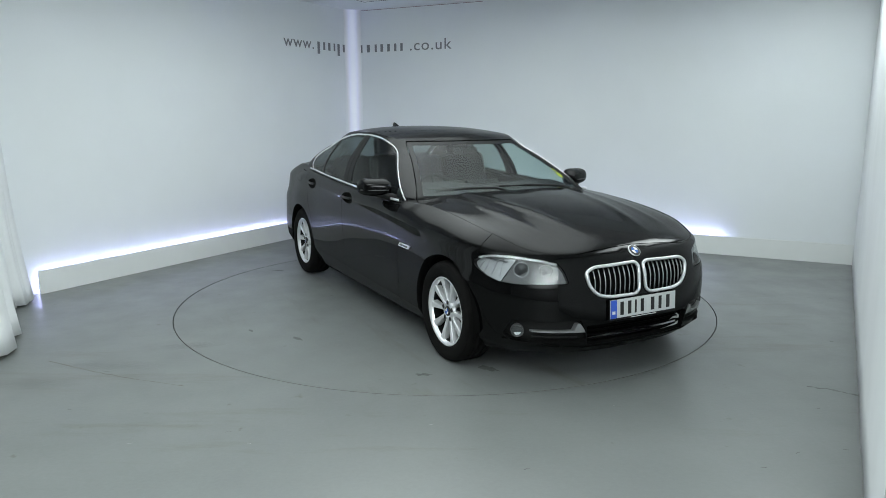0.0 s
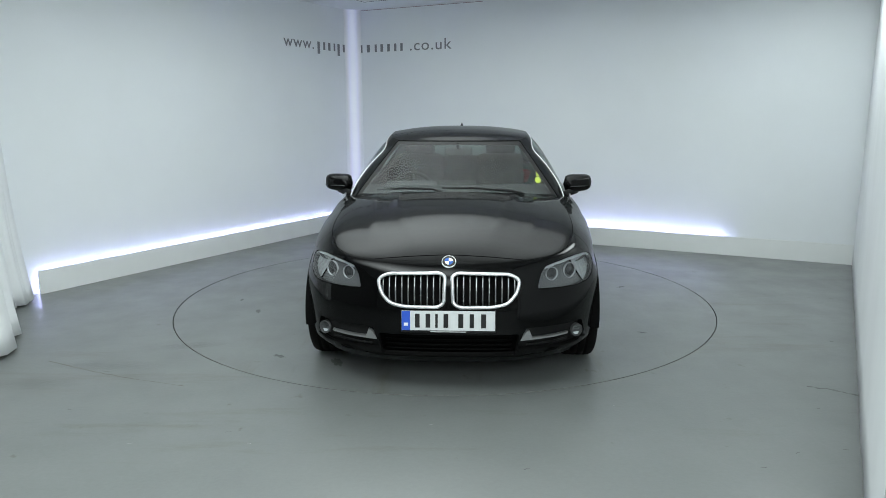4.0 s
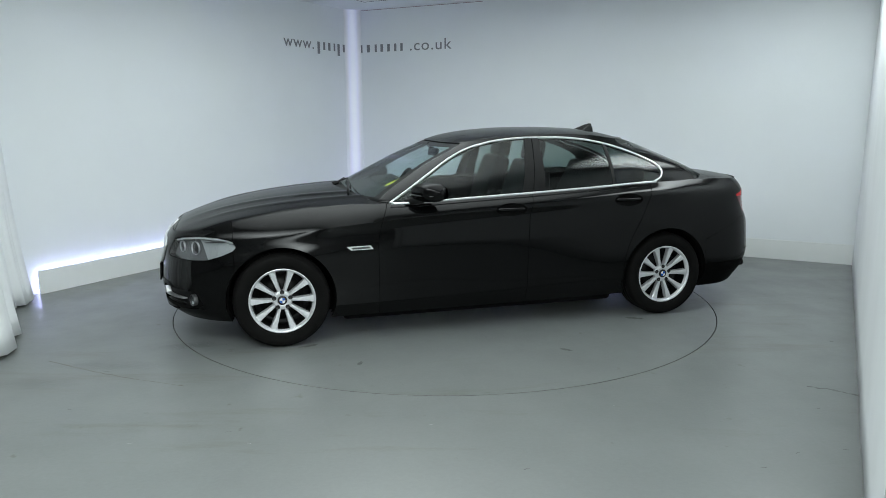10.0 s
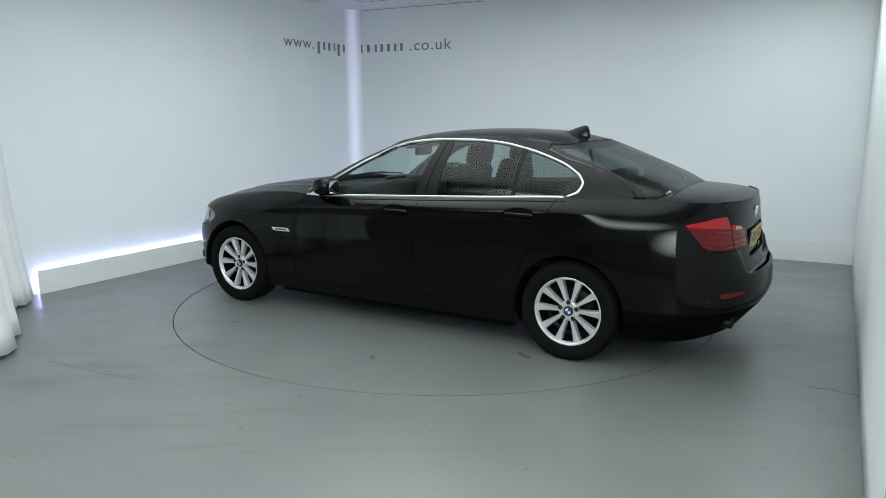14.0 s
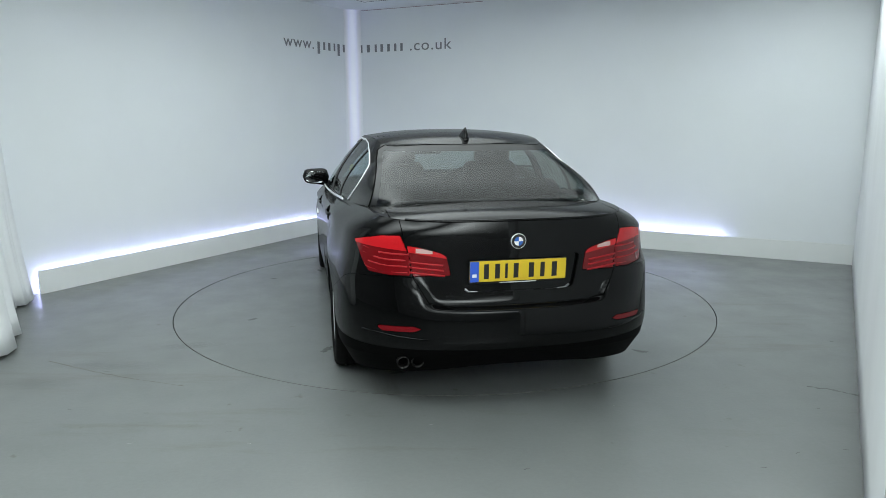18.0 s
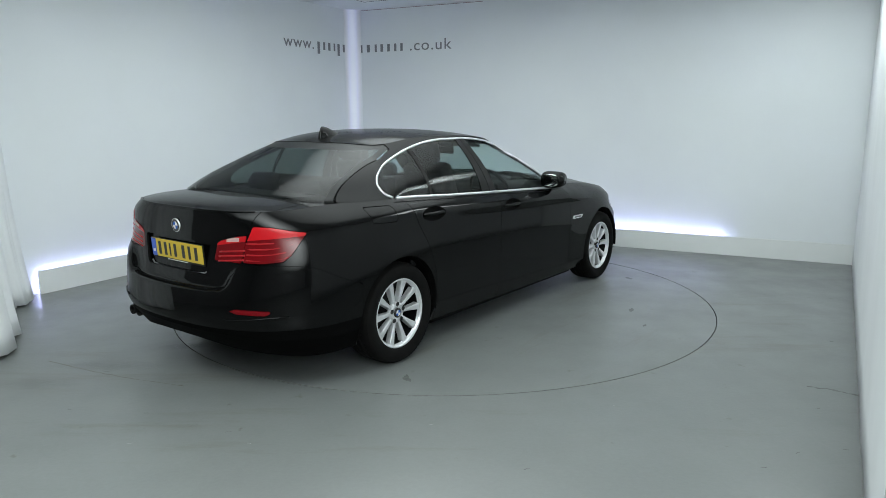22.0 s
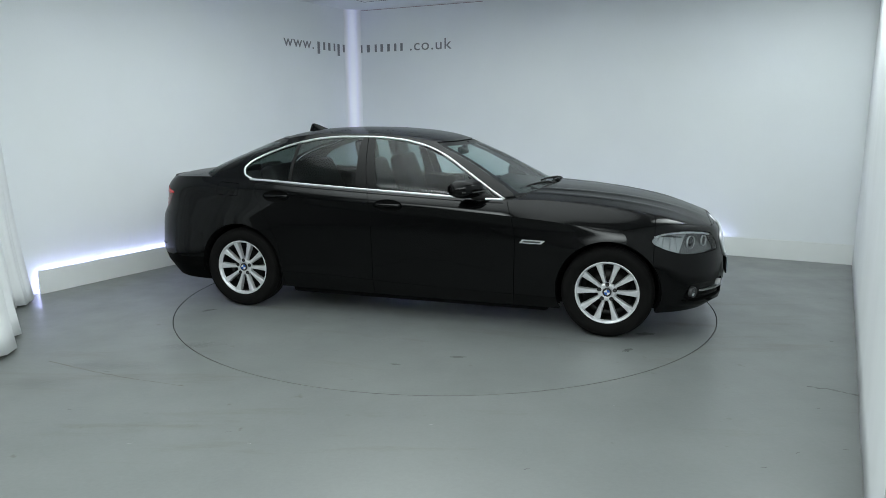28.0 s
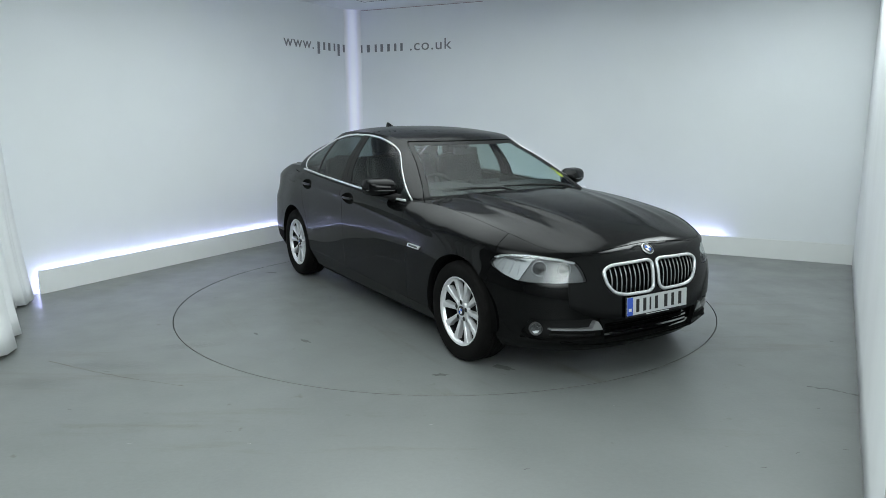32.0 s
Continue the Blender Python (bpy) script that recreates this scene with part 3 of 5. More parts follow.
ROWS = [
    Row([(-2.48, .292), (-2.40, .25), (-2.04, .20), (-1.8, .195), (-1.1, .19), (1.0, .18), (1.8, .18), (2.24, .185)], [(-1.9, .84), (-1.5, .87)], 2.23, -2.465, 2.7),
    Row([(-2.56, .365), (-2.3, .335), (-2.0, .32), (-1.85, .325), (-1.1, .325), (-.8, .321), (0, .292), (.9, .272), (1.8, .255), (2.3, .25)], [(-2.0, .905), (-1.5, .920), (0, .912), (1.5, .922)], 2.298, -2.535, nr=2.45),
    Row([(-2.58, .45), (-1.5, .46), (0, .42), (1.5, .41), (2.3, .37)], [(-2.0, .918), (-1.5, .932), (0, .916), (1.4, .934)], 2.312, -2.575, nr=2.45),
    Row([(-2.57, .60), (-1.9, .62), (-1.5, .64), (0, .60), (1.5, .56), (2.3, .52)], [(-2.0, .915), (-1.45, .946), (-1.0, .93), (0, .926), (1.0, .93), (1.45, .946)], 2.305, -2.562, nr=2.45),
    Row([(-2.50, .618), (-2.3, .67), (-1.9, .72), (-1.5, .735), (0, .70), (1.0, .65), (1.5, .62), (1.9, .59), (2.28, .57)], [(-2.0, .905), (-1.5, .946), (-1.0, .931), (0, .929), (1.0, .933), (1.45, .946)], 2.296, -2.505, nr=2.45),
    Row([(-2.47, .79), (-2.2, .83), (-1.9, .865), (-1.5, .885), (-.8, .865), (0, .835), (.8, .79), (1.3, .745), (1.6, .715), (1.9, .675), (2.28, .65)], [(-2.2, .868), (-1.9, .882), (-1.5, .910), (-.9, .924), (0, .926), (.9, .927), (1.35, .922), (1.7, .912)], 2.284, -2.468, nr=2.9),
    Row([(-2.44, .955), (-2.17, .957), (-1.9, .965), (-1.45, .967), (-1.2, .95), (-.8, .922), (-.5, .913), (0, .897), (.6, .868), (.81, .852), (1.09, .828), (1.3, .802), (1.6, .775), (1.8, .752), (2.0, .735), (2.26, .715)],
        [(-2.2, .855), (-1.9, .862), (-1.5, .905), (0, .938), (1.0, .936), (1.5, .908), (1.8, .89)], 2.262, -2.450, nr=2.9),
    Row([(-2.42, 1.045), (-2.2, 1.052), (-1.9, 1.060), (-1.4, 1.053), (-.82, 1.024), (0, .987), (.7, .962), (.95, .962), (1.24, .945), (1.58, .905), (1.83, .862), (2.04, .805), (2.215, .772)],
        [(-2.3, .712), (-1.9, .722), (-1.41, .80), (-.8, .840), (0, .852), (.7, .842), (.9, .800), (1.1, .772), (1.6, .765), (1.9, .755)], 2.212, -2.436, 4.0, 3.1, 1.3, -1.9),
]
COLS = [r.points(FRONT_T, SIDE_S, REAR_T) for r in ROWS]          # rows x stations x 3
for _c in range(len(FRONT_T) + len(SIDE_S), COLS[4].shape[0]):
    _s = min(1.0, max(0.0, (COLS[4][_c][1] - 0.42) / 0.13))
    _s = _s * _s * (3 - 2 * _s)
    COLS[4][_c] += (COLS[3][_c] - COLS[4][_c]) * np.array([0.72, 0.72, 0]) * _s + np.array([0, 0, 0.07 * _s * math.sin(REAR_T[_c - len(FRONT_T) - len(SIDE_S)])])
FINE = [(0, 1, 3), (1, 6, 26), (6, 7, 12)]                          # smooth between creases


def refine():
    rows = []
    for a, b, n in FINE:
        keys = list(range(a, b + 1))
        stack = np.array([COLS[k] for k in keys])
        fs = [[pchip([(k, stack[i][s][c]) for i, k in enumerate(keys)]) for c in range(3)] for s in range(stack.shape[1])]
        for i in range(n + (1 if b == 7 else 0)):
            u = a + (b - a) * i / n
            row = np.array([[float(f(u)) for f in fs[s]] for s in range(stack.shape[1])])
            if a == 6:
                t = (u - 6)
                row[:, 1] += np.where(row[:, 1] > 0.02, 0.020 * math.sin(math.pi * t), 0)
            rows.append(row)
    return rows


GRID = refine()
CREASE_ROWS = (3, 29)


class Skin:
    """Polygons with positions and outward normals, made to be cut by fields."""

    def __init__(self, P, N, F):
        self.P, self.N, self.F = np.asarray(P, float).reshape(-1, 3), np.asarray(N, float).reshape(-1, 3), F


def grid_skin(rows, outward, creases=()):
    """Joins rows of points; at creases the normals break, so pieces either side are built apart."""
    skins, cuts = [], [0, *[c for c in creases], len(rows) - 1]
    for a, b in zip(cuts, cuts[1:]):
        G = np.array(rows[a:b + 1])
        du = np.gradient(G, axis=1)
        dv = np.gradient(G, axis=0)
        N = np.cross(du, dv)
        ln = np.linalg.norm(N, axis=2, keepdims=True)
        N = N / np.maximum(ln, 1e-9)
        m, n = G.shape[:2]
        F = [[i * n + j, i * n + j + 1, (i + 1) * n + j + 1, (i + 1) * n + j] for i in range(m - 1) for j in range(n - 1)]
        sign = 1.0 if outward(G, N) else -1.0
        if sign < 0:
            F = [f[::-1] for f in F]
        skins.append(Skin(G.reshape(-1, 3), (N * sign).reshape(-1, 3), F))
    return merge(skins)


def merge(skins):
    P, N, F, k = [], [], [], 0
    for s in skins:
        P.append(s.P), N.append(s.N)
        F += [[i + k for i in f] for f in s.F]
        k += len(s.P)
    return Skin(np.concatenate(P) if P else [], np.concatenate(N) if N else [], F)


def keep(s, f, level=0.0):
    """The part of a skin where the field f is above the level."""
    if not s.F:
        return s
    val = f(s.P) - level
    P, N, F, cache, remap = [], [], [], {}, {}

    def old(i):
        if i not in remap:
            remap[i] = len(P)
            P.append(s.P[i]), N.append(s.N[i])
        return remap[i]

    def cross(i, j):
        key = (min(i, j), max(i, j))
        if key not in cache:
            a, b = key
            lo, hi, va, vb = 0.0, 1.0, val[a], val[b]
            t = va / (va - vb)
            for _ in range(3):
                q = s.P[a] + (s.P[b] - s.P[a]) * t
                vq = float(f(q[None])[0]) - level
                if abs(vq) < 1e-6:
                    break
                if (vq > 0) == (va > 0):
                    lo, va = t, vq
                else:
                    hi, vb = t, vq
                t = lo + (hi - lo) * va / (va - vb)
            cache[key] = len(P)
            nn = s.N[a] + (s.N[b] - s.N[a]) * t
            P.append(s.P[a] + (s.P[b] - s.P[a]) * t), N.append(nn / max(1e-9, np.linalg.norm(nn)))
        return cache[key]

    for fc in s.F:
        sg = [val[i] > 0 for i in fc]
        if all(sg):
            F.append([old(i) for i in fc])
        elif any(sg):
            poly = []
            for a, b, sa, sb in zip(fc, fc[1:] + fc[:1], sg, sg[1:] + sg[:1]):
                if sa:
                    poly.append(old(a))
                if sa != sb:
                    poly.append(cross(a, b))
            if len(poly) > 2:
                F.append(poly)
    return Skin(P, N, F)


def neg(f):
    return lambda p: -f(p)


def split(s, f, gap=0.0):
    return keep(s, f, gap / 2), keep(s, neg(f), gap / 2)


def poly_fields(poly, proj):
    """Half planes of a convex polygon in the plane that proj gives; each is positive inside."""
    area = sum(a[0] * b[1] - b[0] * a[1] for a, b in zip(poly, poly[1:] + poly[:1]))
    pts = poly if area > 0 else poly[::-1]
    out = []
    for a, b in zip(pts, pts[1:] + pts[:1]):
        dx, dy = b[0] - a[0], b[1] - a[1]
        ln = math.hypot(dx, dy)

        def f(p, a=a, dx=dx / ln, dy=dy / ln):
            u, v = proj(p)
            return dx * (v - a[1]) - dy * (u - a[0])
        out.append(f)
    return out


def cut_poly(s, poly, proj, gap=0.0, where=None):
    """Inside and outside of a convex polygon, with a gap between them."""
    rest = []
    if where is not None:
        s, away = split(s, where)
        rest.append(away)
    inside = s
    for f in poly_fields(poly, proj):
        rest.append(keep(inside, neg(f), gap / 2))
        inside = keep(inside, f, -gap / 2)
    fs = poly_fields(poly, proj)
    for f in fs:
        inside = keep(inside, f, gap / 2)
    return inside, merge(rest)


def XZ(p):
    return p[:, 0], p[:, 2]


def YZ(p):
    return p[:, 1], p[:, 2]


def rounded(poly, r, n=5):
    """A convex polygon with its corners rounded."""
    out, m = [], len(poly)
    for i in range(m):
        a, b, c = Vector(poly[i - 1]), Vector(poly[i]), Vector(poly[(i + 1) % m])
        rr = min(r, (a - b).length * 0.45, (c - b).length * 0.45)
        p, q = b + (a - b).normalized() * rr, b + (c - b).normalized() * rr
        for k in range(n + 1):
            t = k / n
            out.append(tuple(p * (1 - t) ** 2 + b * 2 * t * (1 - t) + q * t * t))
    return out


def weld(s):
    key = np.round(np.concatenate([s.P, s.N * 0.02], axis=1), 4)
    _, first, inv = np.unique(key, axis=0, return_index=True, return_inverse=True)
    inv = inv.ravel()
    F = []
    for f in s.F:
        g = [int(inv[i]) for i in f]
        g = [g[k] for k in range(len(g)) if g[k] != g[k - 1]]
        if len(set(g)) > 2 and len(set(g)) == len(g):
            F.append(g)
    return Skin(s.P[first], s.N[first], F)


def mirrored(s):
    return Skin(s.P * [1, -1, 1], s.N * [1, -1, 1], [f[::-1] for f in s.F])


def both(s):
    return merge([s, mirrored(s)])


def panel(name, s, material, parent, flange=0.012, label="", push=0.0):
    """Links a skin as one part; its open edges turn inwards by the flange."""
    s = weld(s)
    P, N, F = s.P + s.N * push, s.N, list(s.F)
    verts, norms = [tuple(q) for q in P], [tuple(q) for q in N]
    if flange:
        keyed = np.round(P, 4)
        ids = {}
        gid = [ids.setdefault(tuple(k), len(ids)) for k in keyed]
        count = {}
        for f in F:
            for a, b in zip(f, f[1:] + f[:1]):
                e = (min(gid[a], gid[b]), max(gid[a], gid[b]))
                count[e] = count.get(e, 0) + 1
        extra = []
        for f in F:
            for a, b in zip(f, f[1:] + f[:1]):
                e = (min(gid[a], gid[b]), max(gid[a], gid[b]))
                if count[e] == 1 and not (abs(P[a][1]) < 1e-4 and abs(P[b][1]) < 1e-4):
                    d = P[b] - P[a]
                    out = np.cross(d, N[a])
                    ln = np.linalg.norm(out)
                    if ln < 1e-9:
                        continue
                    out = out / ln
                    k = len(verts)
                    for q, nn in ((P[a], N[a]), (P[b], N[b]), (P[b] - N[b] * flange, N[b]), (P[a] - N[a] * flange, N[a])):
                        verts.append(tuple(q)), norms.append(tuple(out * 0.8 + nn * 0.2))
                    extra.append([k + 1, k, k + 3, k + 2])
        F += extra
    me = bpy.data.meshes.new(name)
    me.from_pydata(verts, [], F)
    me.materials.append(material)
    if flange and material is M_PAINT:
        me.materials.append(M_SHUT)
        me.polygons.foreach_set("material_index", [0] * len(s.F) + [1] * (len(F) - len(s.F)))
    me.shade_smooth()
    me.normals_split_custom_set_from_vertices([Vector(q).normalized() if Vector(q).length > 1e-9 else Vector((0, 0, 1)) for q in norms])
    ob = new(name, me)
    ob.parent = parent
    if label:
        ob["label"] = label
    return ob


out_side = lambda G, N: float((N[G.shape[0] // 2, 90:110, 1]).mean()) > 0
BODY = grid_skin(GRID, out_side, CREASE_ROWS)

# ---- bonnet and boot tops: lines across from the upper level line to the middle ----
Z_HOOD = pchip([(2.212, .772), (2.17, .802), (2.1, .838), (1.97, .884), (1.8, .928), (1.6, .968), (1.4, .997), (1.16, 1.020), (.9, 1.036), (.5, 1.045)])
Z_BOOT = pchip([(-2.432, 1.045), (-2.38, 1.066), (-2.26, 1.085), (-2.14, 1.092), (-2.0, 1.098), (-1.7, 1.10)])


def ridge(x, y):
    """The bonnet's two pairs of raised lines that run from the grille to the pillars."""
    k = np.clip((2.15 - x) / 1.2, 0, 1)
    y1, y2 = 0.23 + 0.20 * k, 0.46 + 0.12 * k
    fade = np.clip((2.2 - x) / 0.35, 0, 1)
    return fade * (0.0072 * np.exp(-((y - y1) / 0.033) ** 2) + 0.005 * np.exp(-((y - y2) / 0.03) ** 2) - 0.004 * np.exp(-(y / 0.16) ** 2))


def lid_rows(edge, zc, n, extra=None, power=1.9, inset=0.0):
    rows = []
    if inset:
        e = np.array(edge)
        d = np.gradient(e[:, :2], axis=0)
        nn = np.stack([d[:, 1], -d[:, 0]], axis=1)
        nn /= np.maximum(np.linalg.norm(nn, axis=1, keepdims=True), 1e-9)
        mid = np.array([e[:, 0].mean(), 0.0])
        nn *= np.sign(((mid - e[:, :2]) * nn).sum(axis=1, keepdims=True) + 1e-12)
        e[:, :2] += nn * inset
        e[:, 1] = np.maximum(e[:, 1], 0)
        edge = e
    for k in range(n + 1):
        s = k / n
        row = []
        for x, y, z in edge:
            yy = y * (1 - s)
            zz = z + (float(zc(x)) - z) * (1 - (1 - s) ** power)
            if extra is not None:
                zz += float(extra(x, yy)) * min(1.0, s * 6) * min(1, y / 0.3)
            row.append((x, yy, zz))
        rows.append(np.array(row))
    return rows


up_side = lambda G, N: float(N[G.shape[0] // 2, G.shape[1] // 2, 2]) > 0
EDGE = GRID[-1]
HOOD = grid_skin(lid_rows([q for q in EDGE if q[0] > 0.60], Z_HOOD, 30, ridge, 1.9, 0.004), up_side)
BOOT = grid_skin(lid_rows([q for q in EDGE if q[0] < -1.66], Z_BOOT, 20, None, 2.6, 0.003), up_side)


def soften(skins, x0, x1, r, way=1, y0=-1.0, z0=0.0):
    """Rounds the shading of the nose (way 1) or tail (way -1): normals become a local mean of the faces round them."""
    cen, nor = [], []
    for s in skins:
        for sy in (1, -1):
            for f in s.F:
                q = s.P[f]
                c = q.mean(axis=0)
                if way * c[0] > x0 - 0.1 and c[1] > y0 - 0.15 and c[2] > z0 - 0.15:
                    a = np.cross(q[2] - q[0], q[(3 if len(f) > 3 else 1)] - q[1]) * 0.5
                    if a @ s.N[f].sum(axis=0) < 0:
                        a = -a
                    cen.append(c * [1, sy, 1])
                    nor.append(a * [1, sy, 1])
    cen, nor = np.array(cen), np.array(nor)
    for s in skins:
        for i in np.nonzero((way * s.P[:, 0] > x0) & (s.P[:, 1] > y0) & (s.P[:, 2] > z0))[0]:
            p = s.P[i]
            w = np.exp(-((cen - p) ** 2).sum(axis=1) / (r * r))
            n = (nor * w[:, None]).sum(axis=0)
            n /= max(1e-9, np.linalg.norm(n))
            k = min(1.0, (way * p[0] - x0) / (x1 - x0))
            if y0 > 0:
                k *= min(1.0, (p[1] - y0) / 0.12)
            if z0 > 0:
                k *= min(1.0, (p[2] - z0) / 0.12)
            k = k * k * (3 - 2 * k)
            m = s.N[i] * (1 - k) + n * k
            s.N[i] = m / max(1e-9, np.linalg.norm(m))


soften([BODY, HOOD], 1.80, 2.02, 0.045)
soften([BODY, HOOD], 1.05, 1.40, 0.055, 1, 0.56, 0.68)
soften([BODY], 1.35, 1.75, 0.10, -1, 0.50, 0.52)

# ---- greenhouse: rings from the waistline to the roof edge ----
Z_BELT = pchip([(-2.1, 1.058), (-1.9, 1.058), (-1.4, 1.05), (-.82, 1.021), (0, .984), (.7, .958), (1.0, .96)])
Z_GUT = pchip([(.17, 1.352), (-.03, 1.392), (-.25, 1.413), (-.5, 1.425), (-.8, 1.425), (-1.0, 1.413), (-1.13, 1.395), (-1.24, 1.372), (-1.35, 1.338)])
W_LOW = pchip([(-2.1, .735), (-1.9, .752), (-1.41, .803), (-.8, .842), (0, .853), (.7, .845), (.95, .84)])
W_TOP = pchip([(-1.36, .545), (-.9, .575), (-.4, .595), (0, .59), (.2, .58)])
ZF = pchip([(0, 1.0), (.36, 1.139), (.616, 1.240), (.877, 1.328), (1, 1.368)])
ZR = pchip([(0, 1.092), (.186, 1.158), (.534, 1.258), (.881, 1.360), (1, 1.392)])
Z_ROOF = pchip([(.17, 1.368), (.1, 1.395), (-.02, 1.424), (-.254, 1.455), (-.49, 1.468), (-.72, 1.470), (-.96, 1.462), (-1.1, 1.448), (-1.24, 1.423), (-1.35, 1.392)])


def ring(v):
    xf, xr = 0.90 - 0.73 * v, -2.05 + 0.70 * v
    x0f, x0r = 0.20 - 0.533 * v, -1.079 + 0.283 * v
    nf, nr = 5.3 - 1.13 * v, 5.0 + 0.2 * v
    pts = []

    def wid(x):
        return float(W_LOW(x)) - (float(W_LOW(x)) - float(W_TOP(x))) * v ** 1.63

    def side_z(x):
        return float(Z_BELT(x)) + (float(Z_GUT(x)) - float(Z_BELT(x))) * v
    for t in FRONT_T:
        sx = math.sin(t) ** (2 / nf)
        x = x0f + (xf - x0f) * sx
        y = wid(x) * max(0, math.cos(t)) ** (2 / nf)
        k = math.sin(t) ** 2.2
        pts.append((x, y, side_z(x) * (1 - k) + float(ZF(v)) * k))
    for s in SIDE_S:
        x = x0f + (x0r - x0f) * s
        pts.append((x, wid(x), side_z(x)))
    for t in REAR_T:
        sx = math.sin(t) ** (2 / nr)
        x = x0r + (xr - x0r) * sx
        y = wid(x) * max(0, math.cos(t)) ** (2 / nr)
        k = math.sin(t) ** 1.25
        pts.append((x, y, side_z(x) * (1 - k) + float(ZR(v)) * k))
    pts[0] = (pts[0][0], 0.0, pts[0][2])
    pts[-1] = (pts[-1][0], 0.0, pts[-1][2])
    return np.array(pts)


RINGS = [ring(0) - np.array([0, 0, 0.05])] + [ring(i / 22) for i in range(23)]
CABIN = grid_skin(RINGS, out_side)
# the rear pillar flows into the shoulder: shading turns gently across their joint
for _s, _span, _top in ((CABIN, 0.085, 0.9), (BODY, 0.05, 0.7)):
    _h = np.abs(_s.P[:, 2] - Z_BELT(np.clip(_s.P[:, 0], -2.1, 1.0)))
    _in = np.clip((-1.28 - _s.P[:, 0]) / 0.2, 0, 1) * np.clip((_s.P[:, 1] - 0.45) / 0.15, 0, 1) * np.clip((_s.P[:, 0] + 2.3) / 0.2, 0, 1)
    _w = (_top * np.exp(-(_h / _span) ** 2) * _in)[:, None]
    _s.N = _s.N * (1 - _w) + np.array([0.0, 0.74, 0.67]) * _w
    _s.N /= np.maximum(np.linalg.norm(_s.N, axis=1, keepdims=True), 1e-9)
ROOF = grid_skin(lid_rows(RINGS[-1], Z_ROOF, 18, None, 2.5), up_side)
from mathutils.bvhtree import BVHTree

TREE_BODY = BVHTree.FromPolygons([Vector(q) for q in BODY.P], BODY.F)
TREE_CABIN = BVHTree.FromPolygons([Vector(q) for q in CABIN.P], CABIN.F)


def on_side(x, z, tree=None):
    hit = (tree or TREE_BODY).ray_cast(Vector((x, 3, z)), Vector((0, -1, 0)))
    return hit[0], hit[1]


def on_front(y, z, tree=None):
    hit = (tree or TREE_BODY).ray_cast(Vector((5, max(abs(y), 1e-4), z)), Vector((-1, 0, 0)))
    q, n = hit[0].copy(), hit[1].copy()
    if y < 0:
        q.y, n.y = -q.y, -n.y
    return q, n


def on_rear(y, z, tree=None):
    hit = (tree or TREE_BODY).ray_cast(Vector((-5, max(abs(y), 1e-4), z)), Vector((1, 0, 0)))
    q, n = hit[0].copy(), hit[1].copy()
    if y < 0:
        q.y, n.y = -q.y, -n.y
    return q, n


def flip(vs):
    return [(v[0], -v[1], v[2]) for v in vs]


def pair(name, vs, fs, material, parent, label="", smooth=True):
    """The same part on the left and on the right of the car."""
    a = link_mesh(name, vs, fs, material, parent, label, smooth)
    b = link_mesh(name, flip(vs), [tuple(f)[::-1] for f in fs], material, parent, label, smooth)
    return a, b


def pair_panel(name, s, material, parent, flange=0.012, label="", push=0.0):
    return panel(name, s, material, parent, flange, label, push), panel(name, mirrored(s), material, parent, flange, label, push)


car = thing("car")
tagged(car, "glossy black four-door saloon car with silver alloy wheels", "car")
G = 0.004   # width of the shut lines

# ---- wheel arches ----
HUBX, HUBZ, ARCH = 1.484, 0.335, 0.368
arch_f = lambda p: np.hypot(p[:, 0] - HUBX, p[:, 2] - HUBZ) - ARCH
arch_r = lambda p: np.hypot(p[:, 0] + HUBX, p[:, 2] - HUBZ) - ARCH
B = keep(keep(BODY, arch_f), arch_r)

# ---- lamps and openings at the nose ----
front_on = lambda p: p[:, 0] - 1.6
rear_on = lambda p: -2.05 - p[:, 0]
NOSE_S = lambda p: (p[:, 1] - p[:, 0], p[:, 2])
TAIL_S = lambda p: (p[:, 1] + p[:, 0], p[:, 2])
HEADLAMP = rounded([(-.900, .715), (-.965, .748), (-1.075, .766), (-1.24, .773), (-1.38, .768), (-1.51, .757), (-1.63, .738), (-1.69, .690), (-1.735, .622), (-1.52, .617), (-1.34, .615), (-1.15, .622), (-1.02, .650), (-.92, .685)], 0.02, 2)
lamp_in, B = cut_poly(B, HEADLAMP, NOSE_S, 0.004, front_on)
KIDNEY = rounded([(.020, .700), (.050, .716), (.340, .708), (.398, .678), (.378, .600), (.330, .548), (.250, .531), (.060, .530), (.026, .552)], 0.03, 4)
kidney_in, B = cut_poly(B, KIDNEY, YZ, 0.0, front_on)
INTAKE = rounded([(-.40, .372), (.40, .372), (.380, .238), (-.380, .238)], 0.02, 3)
intake_in, B = cut_poly(B, INTAKE, YZ, 0.0, front_on)
SCOOP = rounded([(.388, .278), (.430, .406), (.775, .402), (.800, .310), (.755, .266)], 0.015, 3)
scoop_in, B = cut_poly(B, SCOOP, YZ, 0.0, front_on)

# ---- lamps and openings at the tail ----
TAIL_OUT = rounded([(-1.345, .937), (-1.62, .971), (-1.763, .975), (-1.831, .870), (-1.855, .772), (-1.72, .770), (-1.53, .782), (-1.455, .83)], 0.012, 2)
tail_out, B = cut_poly(B, TAIL_OUT, TAIL_S, 0.004, rear_on)
TAIL_IN = rounded([(-1.812, .925), (-1.888, .917), (-2.024, .890), (-2.064, .871), (-2.099, .771), (-1.868, .768)], 0.012, 2)
tail_in, B = cut_poly(B, TAIL_IN, TAIL_S, 0.004, rear_on)
REFLECT = rounded([(.518, .507), (.556, .521), (.728, .513), (.730, .498), (.707, .484), (.556, .491)], 0.006, 2)
